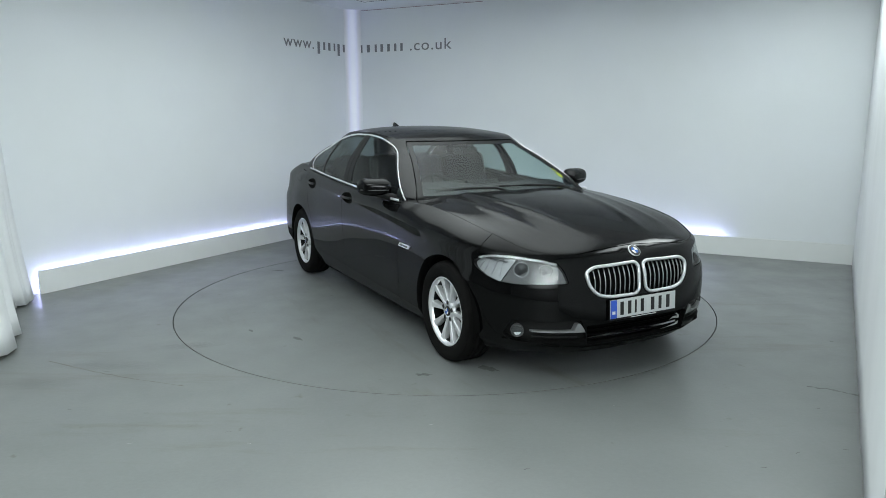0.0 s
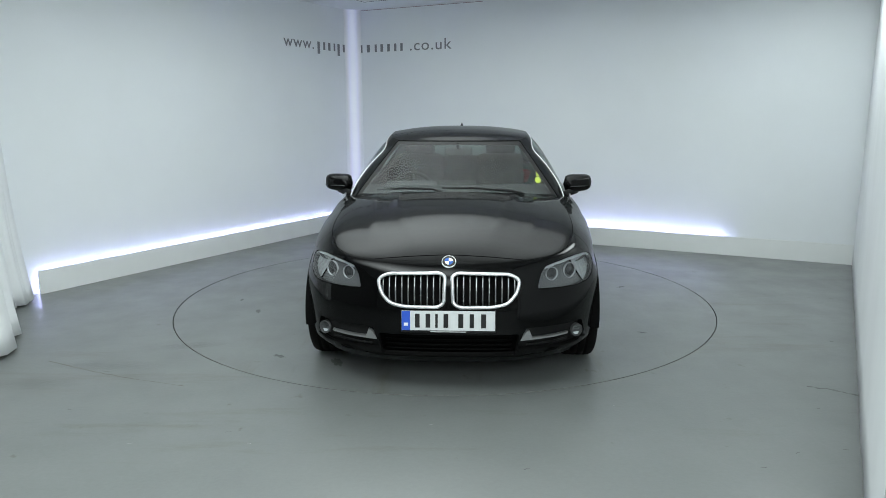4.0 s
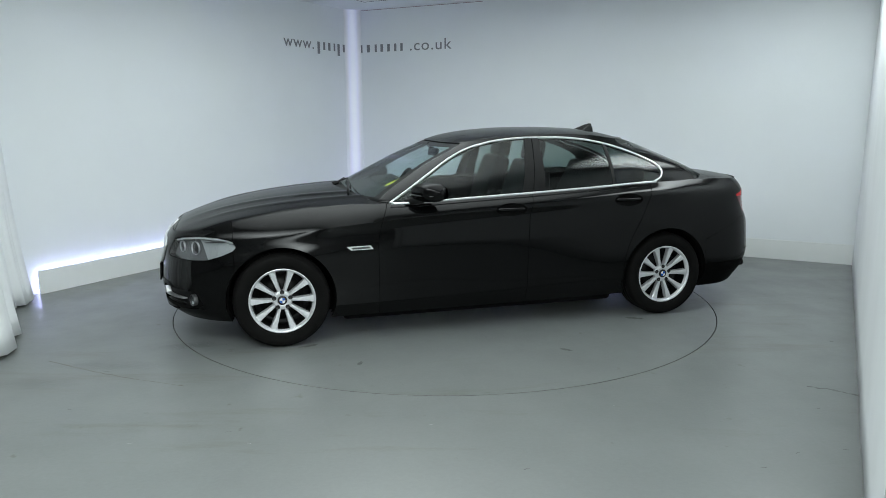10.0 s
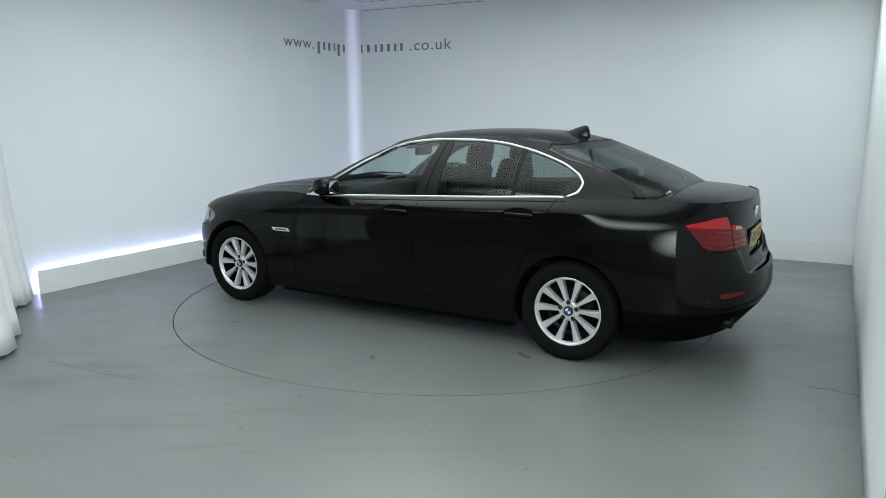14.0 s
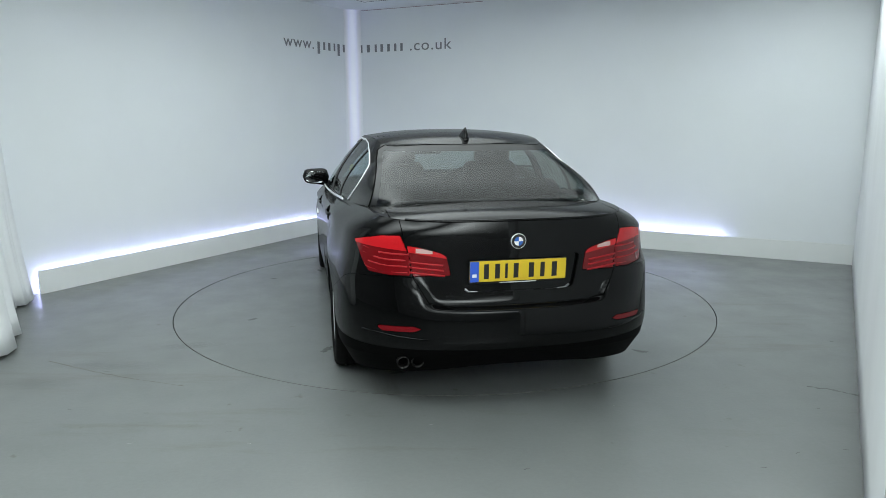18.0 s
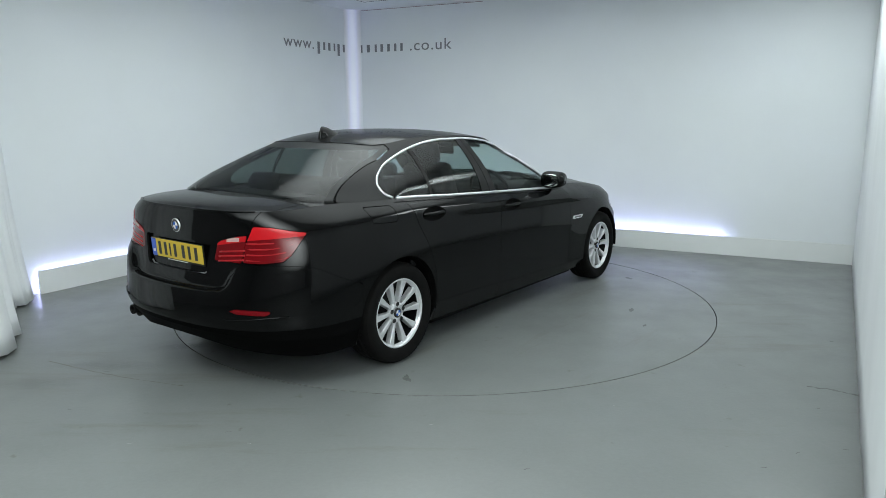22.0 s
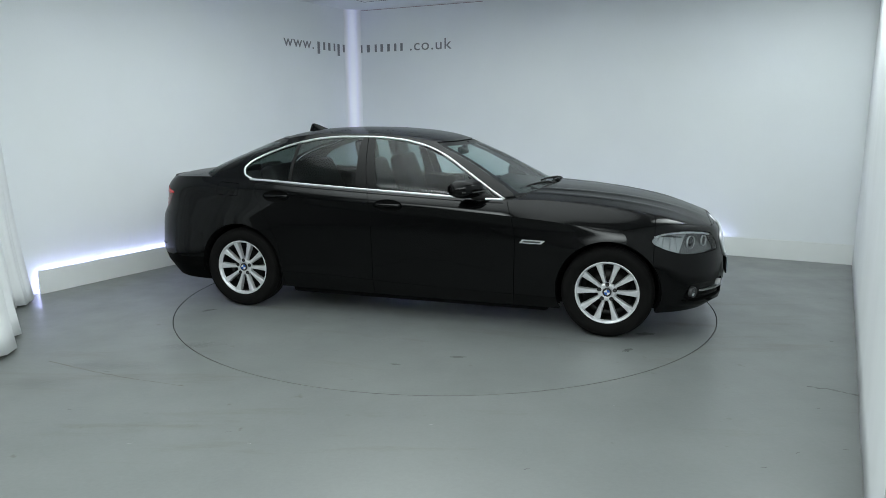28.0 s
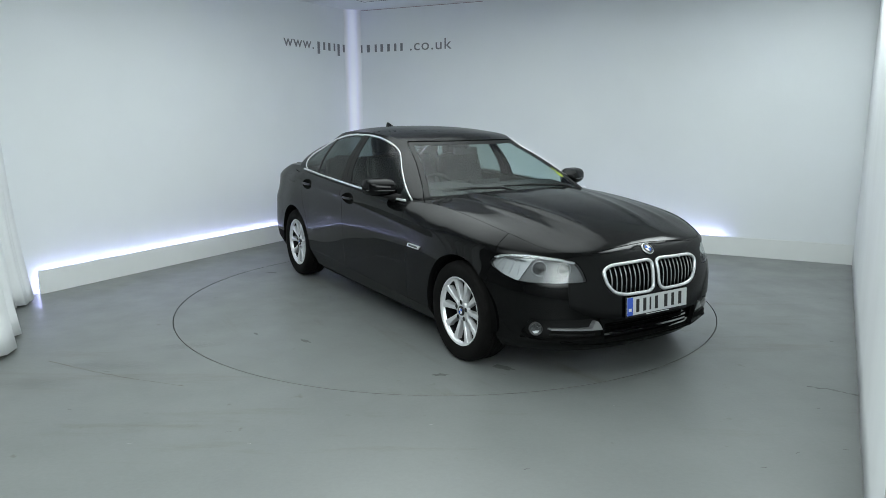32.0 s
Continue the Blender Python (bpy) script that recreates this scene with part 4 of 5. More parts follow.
reflect_in, B = cut_poly(B, REFLECT, YZ, 0.004, rear_on)
NICHE = rounded([(-.345, .865), (.345, .865), (.30, .684), (-.30, .684)], 0.03, 3)
niche_in, B = cut_poly(B, NICHE, YZ, 0.0, rear_on)

panel("body_shell", both(B), M_SHUT, car, 0, "dark inner body shell", -0.05)

# ---- panels along the side ----
gap_f = pchip([(.15, .81), (.67, .815), (.834, .79), (.964, .735), (1.02, .71)])
gap_b = pchip([(.15, -.31), (.375, -.31), (.834, -.318), (1.06, -.378)])
gap_r = pchip([(.15, -1.10), (.45, -1.115), (.6, -1.15), (.751, -1.223), (.854, -1.279), (1.08, -1.38)])
sill_z = pchip([(-1.2, .325), (-.8, .321), (0, .292), (.9, .272), (1.2, .268)])
bump_z = pchip([(-1.84, .60), (-2.0, .66), (-2.2, .75), (-2.34, .765)])
nose, rest = split(B, lambda p: p[:, 0] - 1.79, G)
fender, rest = split(rest, lambda p: p[:, 0] - gap_f(p[:, 2]), G)
fender, sill0 = split(fender, lambda p: np.maximum(p[:, 2] - sill_z(p[:, 0]), p[:, 0] - 1.5), G)
fdoor, rest = split(rest, lambda p: p[:, 0] - gap_b(p[:, 2]), G)
rdoor, rest = split(rest, lambda p: p[:, 0] - gap_r(p[:, 2]), G)
fdoor, sill1 = split(fdoor, lambda p: p[:, 2] - sill_z(p[:, 0]), G)
rdoor, sill2 = split(rdoor, lambda p: p[:, 2] - sill_z(p[:, 0]), G)
LID = [(-.3, .606), (.342, .610), (.474, .635), (.546, .757), (.583, .90), (.605, 1.08), (-.3, 1.08)]
lid_face, rest = cut_poly(rest, LID, YZ, G, lambda p: -2.2 - p[:, 0])
rbumper, quarter = split(rest, lambda p: np.minimum(bump_z(p[:, 0]) - p[:, 2], -1.84 - p[:, 0]), 0.002)

# door handle bowls
HANDLES = [(-0.170, 0.897, fdoor), (-1.134, 0.935, rdoor)]
bowls = []
for i, (hx, hz, s) in enumerate(HANDLES):
    ell = [(hx + 0.122 * math.cos(t), hz + 0.047 * math.sin(t)) for t in [2 * math.pi * k / 20 for k in range(20)]]
    bowl, out = cut_poly(s, ell, XZ, 0.0, lambda p: p[:, 1] - 0.3)
    r2 = ((bowl.P[:, 0] - hx) / 0.122) ** 2 + ((bowl.P[:, 2] - hz) / 0.047) ** 2
    bowl.P[:, 1] -= 0.036 * np.clip(1 - r2, 0, 1) ** 0.6
    bowl.N[:, 0] += -(bowl.P[:, 0] - hx) * 4
    bowl.N[:, 2] += -(bowl.P[:, 2] - hz) * 9
    bowls.append(bowl)
    if i == 0:
        fdoor = out
    else:
        rdoor = out

pair_panel("front_wing", fender, M_PAINT, car, 0.02)
fd = pair_panel("front_door", fdoor, M_PAINT, car, 0.014)
rd = pair_panel("rear_door", rdoor, M_PAINT, car, 0.014)
pair_panel("sill", merge([sill0, sill1, sill2]), M_PAINT, car, 0.014, "black sill")
rbumper, valance = split(rbumper, lambda p: p[:, 2] - 0.395, 0.003)
panel("rear_bumper", both(rbumper), M_PAINT, car, 0.02)
panel("rear_valance", both(valance), M_SKIRT, car, 0.02, "black plastic lower part of the rear bumper")
for i, (s, doors) in enumerate(zip(bowls, (fd, rd))):
    hx, hz = HANDLES[i][0], HANDLES[i][1]
    strap = []
    for k in range(13):
        x = hx - 0.105 + 0.21 * k / 12
        q, n = on_side(x, hz)
        bow = max(0.0, 1 - ((x - hx) / 0.105) ** 2)
        strap.append((x, q.y - 0.006 + 0.016 * bow ** 0.5, hz + 0.002))
    for d, sgn in zip(doors, (1, -1)):
        panel("handle_bowl", s if sgn > 0 else mirrored(s), M_SHUT, d, 0)
        vs, fs = tube(strap, 0.0125, 10, False, 0.75)
        link_mesh("door_handle", vs if sgn > 0 else flip(vs), fs if sgn > 0 else [f[::-1] for f in fs], M_PAINT, d)

# ---- quarter panels; the fuel flap sits in the right one ----
hood_keep = lambda p: p[:, 0] - (1.00 - 0.42 * p[:, 1] ** 2)
boot_in = lambda p: np.minimum(0.640 - p[:, 1], -2.03 - p[:, 0])
boot_lid_top, boot_side = split(BOOT, boot_in, G)
boot_side = keep(boot_side, lambda p: p[:, 1] - 0.45)
panel("quarter_panel", merge([quarter, boot_side]), M_PAINT, car, 0.014)
FLAP = rounded([(-1.715, 1.028), (-1.500, 1.022), (-1.490, .925), (-1.70, .932)], 0.02, 3)
flap_in, quarter_r = cut_poly(quarter, FLAP, XZ, 0.004, lambda p: p[:, 1] - 0.5)
panel("quarter_panel", mirrored(merge([quarter_r, boot_side])), M_PAINT, car, 0.014)
panel("fuel_flap", mirrored(flap_in), M_PAINT, car, 0.01)

# ---- bonnet, scuttle, boot lid ----
nose_line = pchip([(0, 2.172), (.2, 2.178), (.4, 2.184), (.75, 2.192)])
lid_hood, nose_top = split(HOOD, lambda p: nose_line(np.abs(p[:, 1])) - p[:, 0], 0.005)
bonnet, scuttle = split(lid_hood, hood_keep, 0.006)
panel("bonnet", both(bonnet), M_PAINT, car, 0.022)
panel("front_bumper", both(merge([nose, nose_top])), M_PAINT, car, 0.03)
scuttle = keep(scuttle, lambda p: p[:, 0] - 0.66)
panel("scuttle", both(scuttle), M_TRIM, car, 0, "black plastic scuttle under the windscreen", -0.035)
lid = panel("boot_lid", both(merge([lid_face, boot_lid_top])), M_PAINT, car, 0.014)
panel("plate_recess", both(niche_in), M_PAINT, lid, 0, "", -0.022)
# lip of the boot lid
rear_edge = [q for q in EDGE if q[0] < -2.2 and q[1] < 0.575]
lip = [(q[0] + 0.004, q[1], q[2] + 0.001) for q in rear_edge]
lip = lip + [(x, -y, z) for x, y, z in lip[::-1][1:]]
link_mesh("boot_lip", *tube(lip, 0.008, 8, False, 1.1), M_PAINT, lid)
strip = [(-2.452, y, 0.679) for y in np.linspace(-0.26, 0.26, 9)]
strip = [(-2.449, -0.285, 0.697)] + strip + [(-2.449, 0.285, 0.697)]
link_mesh("plate_strip", *tube(strip, 0.0065, 8), M_SATIN, lid, "thin chrome strip under the plate")

# ---- cabin: glass, pillars, roof ----
WIN = [(.712, .963), (.630, 1.013), (.418, 1.145), (.208, 1.265), (0, 1.350), (-.21, 1.389), (-.42, 1.402), (-.63, 1.402), (-.84, 1.389), (-1.05, 1.352),
       (-1.26, 1.290), (-1.39, 1.236), (-1.475, 1.185), (-1.505, 1.140), (-1.485, 1.092), (-1.415, 1.058)]
side_on = lambda p: np.minimum(p[:, 1] - 0.40, np.minimum(0.75 - p[:, 0], p[:, 0] + 1.55))
lights, C = cut_poly(CABIN, WIN, XZ, 0.0, side_on)
screen_edge = lambda p: np.minimum(np.minimum(0.737 - (p[:, 2] - 1.012) * 0.645 - p[:, 1], p[:, 0] - 0.0), 1.362 - p[:, 2] - 0.0)
back_edge = lambda p: np.minimum(0.695 - (p[:, 2] - 1.10) * 0.44 - p[:, 1], -1.20 - p[:, 0])
windscreen, C = split(C, screen_edge, 0.006)
back_glass, C = split(C, back_edge, 0.006)
back_glass, back_frit = split(back_glass, lambda p: np.minimum(back_edge(p) - 0.030, 1.352 - p[:, 2]))
windscreen, screen_frit = split(windscreen, lambda p: np.minimum(np.minimum(0.737 - (p[:, 2] - 1.012) * 0.645 - 0.035 - p[:, 1], 1.335 - p[:, 2]), p[:, 2] - 1.0))
C = keep(C, lambda p: p[:, 2] - Z_BELT(p[:, 0]) + 0.035)
front_light = keep(lights, lambda p: p[:, 0] - (-0.285 - (p[:, 2] - 1.019) * 0.265), 0.0)
rear_all = keep(lights, lambda p: (-0.469 - (p[:, 2] - 1.019) * 0.068) - p[:, 0], 0.0)
rear_light = keep(rear_all, lambda p: p[:, 0] + 1.038)
quarter_light = keep(rear_all, lambda p: -1.064 - p[:, 0])
for flat_pane in (front_light, rear_light, quarter_light):
    # door glass is nearly flat: its normals lean to their mean
    mean_n = flat_pane.N.mean(axis=0)
    flat_pane.N = flat_pane.N * 0.72 + mean_n / np.linalg.norm(mean_n) * 0.28
    flat_pane.N /= np.linalg.norm(flat_pane.N, axis=1, keepdims=True)
for bent in (windscreen, screen_frit, back_glass, back_frit):
    # the wide panes are bent gently across
    bent.N[:, 1] *= 0.55
    bent.N /= np.linalg.norm(bent.N, axis=1, keepdims=True)
bar_c = keep(keep(rear_all, lambda p: -1.038 - p[:, 0]), lambda p: p[:, 0] + 1.064)
pillar = keep(keep(lights, lambda p: -p[:, 0] + (-0.285 - (p[:, 2] - 1.019) * 0.265)), lambda p: p[:, 0] - (-0.469 - (p[:, 2] - 1.019) * 0.068))
pillar_f, pillar_r = split(pillar, lambda p: p[:, 0] - gap_b(np.minimum(p[:, 2], 1.06)) + (np.maximum(p[:, 2], 1.06) - 1.06) * 0.19, 0.006)
panel("roof", both(merge([ROOF, C])), M_PAINT, car, 0.02)
panel("headliner", both(merge([ROOF, C])), M_HEADLINER, car, 0, "grey roof lining", -0.025)
panes = []
panes.append(panel("windscreen", both(windscreen), M_GLASS, car, 0, "clear windscreen", -0.003))
panes.append(panel("rear_window", both(back_glass), M_REARGLASS, car, 0, "tinted rear window", -0.003))
panel("black_border", both(back_frit), M_FRIT, panes[1], 0, "black border of the rear window", -0.003)
panel("black_border", both(screen_frit), M_FRIT, panes[0], 0, "black border of the windscreen", -0.003)
for nm, s, m in (("front_door_glass", front_light, M_SIDE), ("rear_door_glass", rear_light, M_TINT), ("quarter_light", quarter_light, M_TINT)):
    panes += pair_panel(nm, s, m, car, 0, "", -0.004)
for ob in panes:
    ob.visible_shadow = False
pair_panel("front_door_pillar", pillar_f, M_TRIM, car, 0.01, "black door pillar cover")
pair_panel("rear_door_pillar", pillar_r, M_TRIM, car, 0.01, "black door pillar cover")
pair_panel("window_divider", bar_c, M_TRIM, car, 0.01)


# bright frame round the side windows
def cabin_pt(x, z, out=0.0):
    q, n = on_side(x, z, TREE_CABIN)
    if q is None:
        q, n = on_side(x, z - 0.012, TREE_CABIN)
    return q + n * out if n.y > 0 else q - n * out


def dense(pts, closed=False, step=0.03):
    out, m = [], len(pts)
    for i in range(m if closed else m - 1):
        a, b = pts[i], pts[(i + 1) % m]
        k = max(1, int(math.hypot(a[0] - b[0], a[1] - b[1]) / step))
        out += [(a[0] + (b[0] - a[0]) * j / k, a[1] + (b[1] - a[1]) * j / k) for j in range(k)]
    return out if closed else out + [pts[-1]]


fx, fz = pchip([(i / (len(WIN) - 1), q[0]) for i, q in enumerate(WIN)]), pchip([(i / (len(WIN) - 1), q[1]) for i, q in enumerate(WIN)])
arc = [(float(fx(k / 70)), float(fz(k / 70))) for k in range(71)]
upper = [cabin_pt(x, z) for x, z in arc]
vs, fs = tube(upper, 0.0040, 8, False, 2.0, Vector((0, 1, 0)))
pair("window_frame_top", vs, fs, M_CHROME, car, "bright chrome window surround")
lower = []
for k in range(50):
    x = .712 + (-1.415 - .712) * k / 49
    z = float(Z_BELT(x)) + 0.008
    q = cabin_pt(x, z, 0.004)
    q2, n2 = on_side(x, z - 0.03)
    lower.append(Vector((x, max(q.y, (q2.y - 0.012) if q2 is not None else 0), z)))
vs, fs = tube(lower, 0.0050, 8, False, 1.8, Vector((0, 1, 0)))
pair("window_frame_base", vs, fs, M_CHROME, car, "bright chrome waistline strip")

# ---- grille, lamps and trim at the nose ----
kid = dense(KIDNEY, True, 0.02)
ringp = [on_front(y, z)[0] + Vector((0.006, 0, 0)) for y, z in kid]
ringp = [q for i, q in enumerate(ringp) if (q - ringp[i - 1]).length > 1e-4]
vs, fs = tube(ringp, 0.0105, 8, True, 1.0, Vector((1, 0, 0)))
for sgn in (1, -1):
    frame_ob = link_mesh("kidney_frame", vs if sgn > 0 else flip(vs), fs if sgn > 0 else [f[::-1] for f in fs], M_CHROME, car, "chrome grille surround")
    panel("grille_backing", kidney_in if sgn > 0 else mirrored(kidney_in), M_SHUT, frame_ob, 0, "black grille backing", -0.06)
    for k in range(10):
        y = 0.048 + 0.335 * k / 9.4
        zs = [q[1] for q in kid if abs(q[0] - y) < 0.022]
        z0, z1 = min(zs) + 0.004, max(zs) - 0.004
        pts = []
        for j in range(7):
            z = z0 + (z1 - z0) * j / 6
            q, n = on_front(y, z)
            pts.append((q.x - 0.008 - 0.012 * (1 - math.sin(math.pi * j / 6)), sgn * y, z))
        v2, f2 = tube(pts, 0.0040, 6, False, 1.0, Vector((1, 0, 0)))
        link_mesh("grille_slat", v2, f2, M_SLAT, frame_ob)

lamp_b = keep(lamp_in, lambda p: (p[:, 1] - p[:, 0]) + 1.22 + (p[:, 2] - 0.69))
lamp_c = keep(lamp_in, lambda p: -1.22 - (p[:, 2] - 0.69) - (p[:, 1] - p[:, 0]))
RING_AT = [(0.710, 0.689, 0.044), (0.598, 0.687, 0.038)]
for sgn in (1, -1):
    w = (lambda s: s) if sgn > 0 else mirrored
    hl = panel("headlamp", w(lamp_c), M_LAMPGREY, car, 0, "clear headlamp with twin rings and a bright brow", -0.045)
    panel("reflector", w(lamp_b), M_LAMPIN, hl, 0, "silver reflector", -0.035)
    lens = panel("lens", w(lamp_in), M_LENS, hl, 0.004, "clear lens", -0.002)
    lens.visible_shadow = False
    side_wall = panel("lamp_rim", w(lamp_in), M_LAMPIN, hl, 0.04, "", -0.004)
    # keep only the turned-in rim of that panel
    bm = bmesh.new()
    bm.from_mesh(side_wall.data)
    bmesh.ops.delete(bm, geom=bm.faces[:len(weld(w(lamp_in)).F)], context="FACES")
    bm.to_mesh(side_wall.data)
    bm.free()
    side_wall.data.materials[0] = M_TRIM
    brow = []
    for k in range(26):
        t = k / 25
        s_ = -1.625 + (-0.955 + 1.625) * t
        z = float(np.interp(s_, [-1.63, -1.51, -1.38, -1.24, -1.075, -.965], [.728, .747, .758, .763, .756, .738])) - 0.001
        best = min((q for q in lamp_in.P), key=lambda q: abs(q[1] - q[0] - s_) + abs(q[2] - z))
        brow.append((best[0] - 0.016, sgn * (best[1] - 0.010), z))
    link_mesh("brow_light", *tube(brow, 0.0085, 6, False, 1.2), M_BULB, hl, "white light guide along the top edge")
    for (ry, rz, rr) in RING_AT:
        q, n = on_front(ry, rz)
        m = Matrix.Translation((q.x - 0.033, sgn * (ry - 0.012), rz)) @ pose(0, 0, 0, 0, 0, sgn * (36 if ry > 0.65 else 27))
        vs, fs = lathe([(rr + 0.0012, -0.010), (rr + 0.0012, 0.003), (rr - 0.0005, 0.004), (rr - 0.003, -0.006)], 28, "x")
        link_mesh("lamp_ring", [m @ Vector(v) for v in vs], fs, M_RING, hl, "pale daylight ring")
        vs, fs = lathe([(0.0005, 0.006), (rr * 0.35, 0.003), (rr * 0.62, -0.006), (rr - 0.006, -0.006)], 24, "x")
        link_mesh("projector", [m @ Vector(v) for v in vs], fs, mat("projector_glass", (0.035, 0.036, 0.038), rough=0.4, spec=0.4) if "projector_glass" not in bpy.data.materials else bpy.data.materials["projector_glass"], hl, "dark projector lens")
    # upright bright facets in the outer half of the lamp
    for k in range(4):
        s0 = -1.200 + 0.060 * k
        zt = float(np.interp(s0, [-1.24, -1.075, -.965], [.752, .746, .728]))
        zl = float(np.interp(s0, [-1.24, -1.15, -1.02, -.92], [.640, .644, .672, .700]))
        ends = []
        for s1, z in ((s0, zt), (s0 + 0.048, zl)):
            best = min((q for q in lamp_in.P), key=lambda q: abs(q[1] - q[0] - s1) + abs(q[2] - z))
            ends.append(Vector((best[0] - 0.030, sgn * (best[1] - 0.022), z)))
        pts = [ends[0].lerp(ends[1], j / 4) for j in range(5)]
        link_mesh("lamp_facet", *tube(pts, 0.0022, 6, False, 1.6, Vector((1, 0, 0))), M_RING, hl)

# lower openings
panel("intake", both(intake_in), M_SKIRT, car, 0, "black lower air intake", -0.08)
for k in range(4):
    z = 0.270 + 0.027 * k
    pts = [(on_front(y, z)[0].x - 0.045, y, z) for y in np.linspace(-0.36, 0.36, 13)]
    link_mesh("intake_bar", *tube(pts, 0.006, 6), M_SKIRT, car)
for sgn in (1, -1):
    w = (lambda s: s) if sgn > 0 else mirrored
    sc = panel("side_intake", w(scoop_in), M_TRIM, car, 0, "black side intake of the bumper", -0.03)
    # the blade: a thin bar that widens to an upturned tip near the middle
    outline = [(.685, .347), (.60, .346), (.53, .345), (.472, .346), (.455, .386), (.438, .386), (.418, .358), (.404, .332), (.47, .334), (.53, .335), (.60, .336), (.685, .338)]
    vs = [(on_front(y, z)[0].x + 0.002, sgn * y, z) for y, z in outline] + [(on_front(y, z)[0].x - 0.03, sgn * y, z) for y, z in outline]
    m_ = len(outline)
    quads = [(0, 1, 10, 11), (1, 2, 9, 10), (2, 3, 8, 9), (3, 4, 5, 6), (3, 6, 7, 8)]
    fs = [q if sgn < 0 else q[::-1] for q in quads] + [(i, (i + 1) % m_, m_ + (i + 1) % m_, m_ + i) for i in range(m_)]
    link_mesh("chrome_blade", vs, fs, M_SATIN, sc, "chrome blade with an upturned tip", False)
    pts = [(on_front(y, z)[0].x - 0.016, sgn * y, z) for y, z in ((.44, .300), (.52, .302), (.60, .304), (.68, .306))]
    link_mesh("intake_bar", *tube(pts, 0.006, 6), M_TRIM, sc)
    q, n = on_front(0.742, 0.338)
    m = Matrix.Translation((q.x - 0.012, sgn * 0.742, 0.338)) @ pose(0, 0, 0, 0, 0, sgn * 28)
    vs, fs = lathe([(0.039, -0.02), (0.039, 0.008), (0.036, 0.010), (0.034, 0.002)], 24, "x")
    fg = link_mesh("fog_lamp", [m @ Vector(v) for v in vs], fs, M_LAMPDARK, sc, "round fog lamp with a dull metal ring")
    vs, fs = lathe([(0.0005, -0.012), (0.016, -0.008), (0.035, 0.002)], 24, "x")
    link_mesh("reflector", [m @ Vector(v) for v in vs], fs, M_LAMPDARK, fg)
    # the highlight in the lower half of the reflector, modelled as a white wedge
    wedge = [(-0.002, -0.022, -0.012), (0.0, 0.022, -0.010), (0.003, 0.010, -0.026), (0.003, -0.010, -0.026)]
    link_mesh("reflector_glint", [m @ Vector(v) for v in wedge], [(0, 1, 2, 3) if sgn < 0 else (3, 2, 1, 0)], M_BULB, fg, "pale wedge standing for a highlight low in the reflector", False)
    vs, fs = lathe([(0.0005, 0.010), (0.020, 0.008), (0.036, 0.004)], 24, "x")
    lo = link_mesh("lens", [m @ Vector(v) for v in vs], fs, M_LENS, fg, "clear lens")
    lo.visible_shadow = False
lipp = [(on_front(y, z)[0].x + 0.004, y, z) for y, z in [(-.80, .286), (-.6, .258), (-.4, .238), (-.2, .240), (0, .242), (.2, .240), (.4, .238), (.6, .258), (.80, .286)]]
link_mesh("bumper_lip", *tube(lipp, 0.006, 6, False, 1.2), M_SKIRT, car)


# ---- badges and plates ----
def badge(parent, m, r=0.041):
    """A round emblem in black, blue and white; its face looks along +x."""
    vs, fs = lathe([(r, -0.004), (r, 0.003), (r * 0.93, 0.005), (r * 0.90, 0.0045)], 32, "x")
    ob = link_mesh("badge", [m @ Vector(v) for v in vs], fs, M_CHROME, parent, "round emblem with blue and white quarters")
    vs, fs = lathe([(r * 0.90, 0.0045), (r * 0.58, 0.0055)], 32, "x")
    link_mesh("badge_ring", [m @ Vector(v) for v in vs], fs, M_INK, ob)
    for k in range(4):
        vs, n = [(0.006, 0, 0)], 8
        for i in range(n + 1):
            t = math.pi / 2 * (k + i / n)
            vs.append((0.0055, r * 0.58 * math.cos(t), r * 0.58 * math.sin(t)))
        fs = [(0, i + 1, i + 2) for i in range(n)]
        link_mesh("badge_quarter", [m @ Vector(v) for v in vs], fs, M_BLUE if k % 2 else M_WHITE, ob)
    return ob


def number_plate(parent, m, face, label):
    """A British plate whose characters are plain bars; its face looks along +x, its reading direction along +y."""
    ob = part("number_plate", box_bm(-0.004, 0.002, -0.260, 0.260, -0.0555, 0.0555, 0.0012, 1, m), face, parent, label)
    part("plate_holder", box_bm(-0.012, -0.001, -0.264, 0.264, -0.068, 0.058, 0.003, 2, m), M_TRIM, ob)
    part("blue_band", box_bm(0.0005, 0.0028, -0.259, -0.212, -0.0545, 0.0545, 0, 1, m), M_PLATE_B, ob)
    part("band_mark", box_bm(0.001, 0.0034, -0.247, -0.224, -0.030, -0.012, 0, 1, m), M_WHITE, ob)
    part("maker_bar", box_bm(0.0, 0.0030, -0.10, 0.10, -0.0645, -0.0605, 0, 1, m), M_PLATE_W, ob)
    for yc, wd in ((-0.172, .026), (-0.113, .026), (-0.065, .014), (-0.013, .026), (0.070, .028), (0.131, .024), (0.196, .028)):
        part("bar", box_bm(0.001, 0.0032, yc - wd / 2, yc + wd / 2, -0.0395, 0.0395, 0, 1, m), M_INK, ob)
    return ob


q, n = on_front(0.0, 0.457)
number_plate(car, pose(q.x + 0.012, 0, 0.457, 0, -3, 0), M_PLATE_W, "white number plate with black bars")
number_plate(lid, pose(-2.462, 0, 0.787, 0, 4, 180), M_PLATE_Y, "yellow number plate with black bars")
badge(car, pose(2.219, 0, 0.7705, 0, -47, 0))
q, n = on_rear(0.0, 0.939)
badge(lid, pose(q.x - 0.003, 0, 0.939, 0, 4, 180))

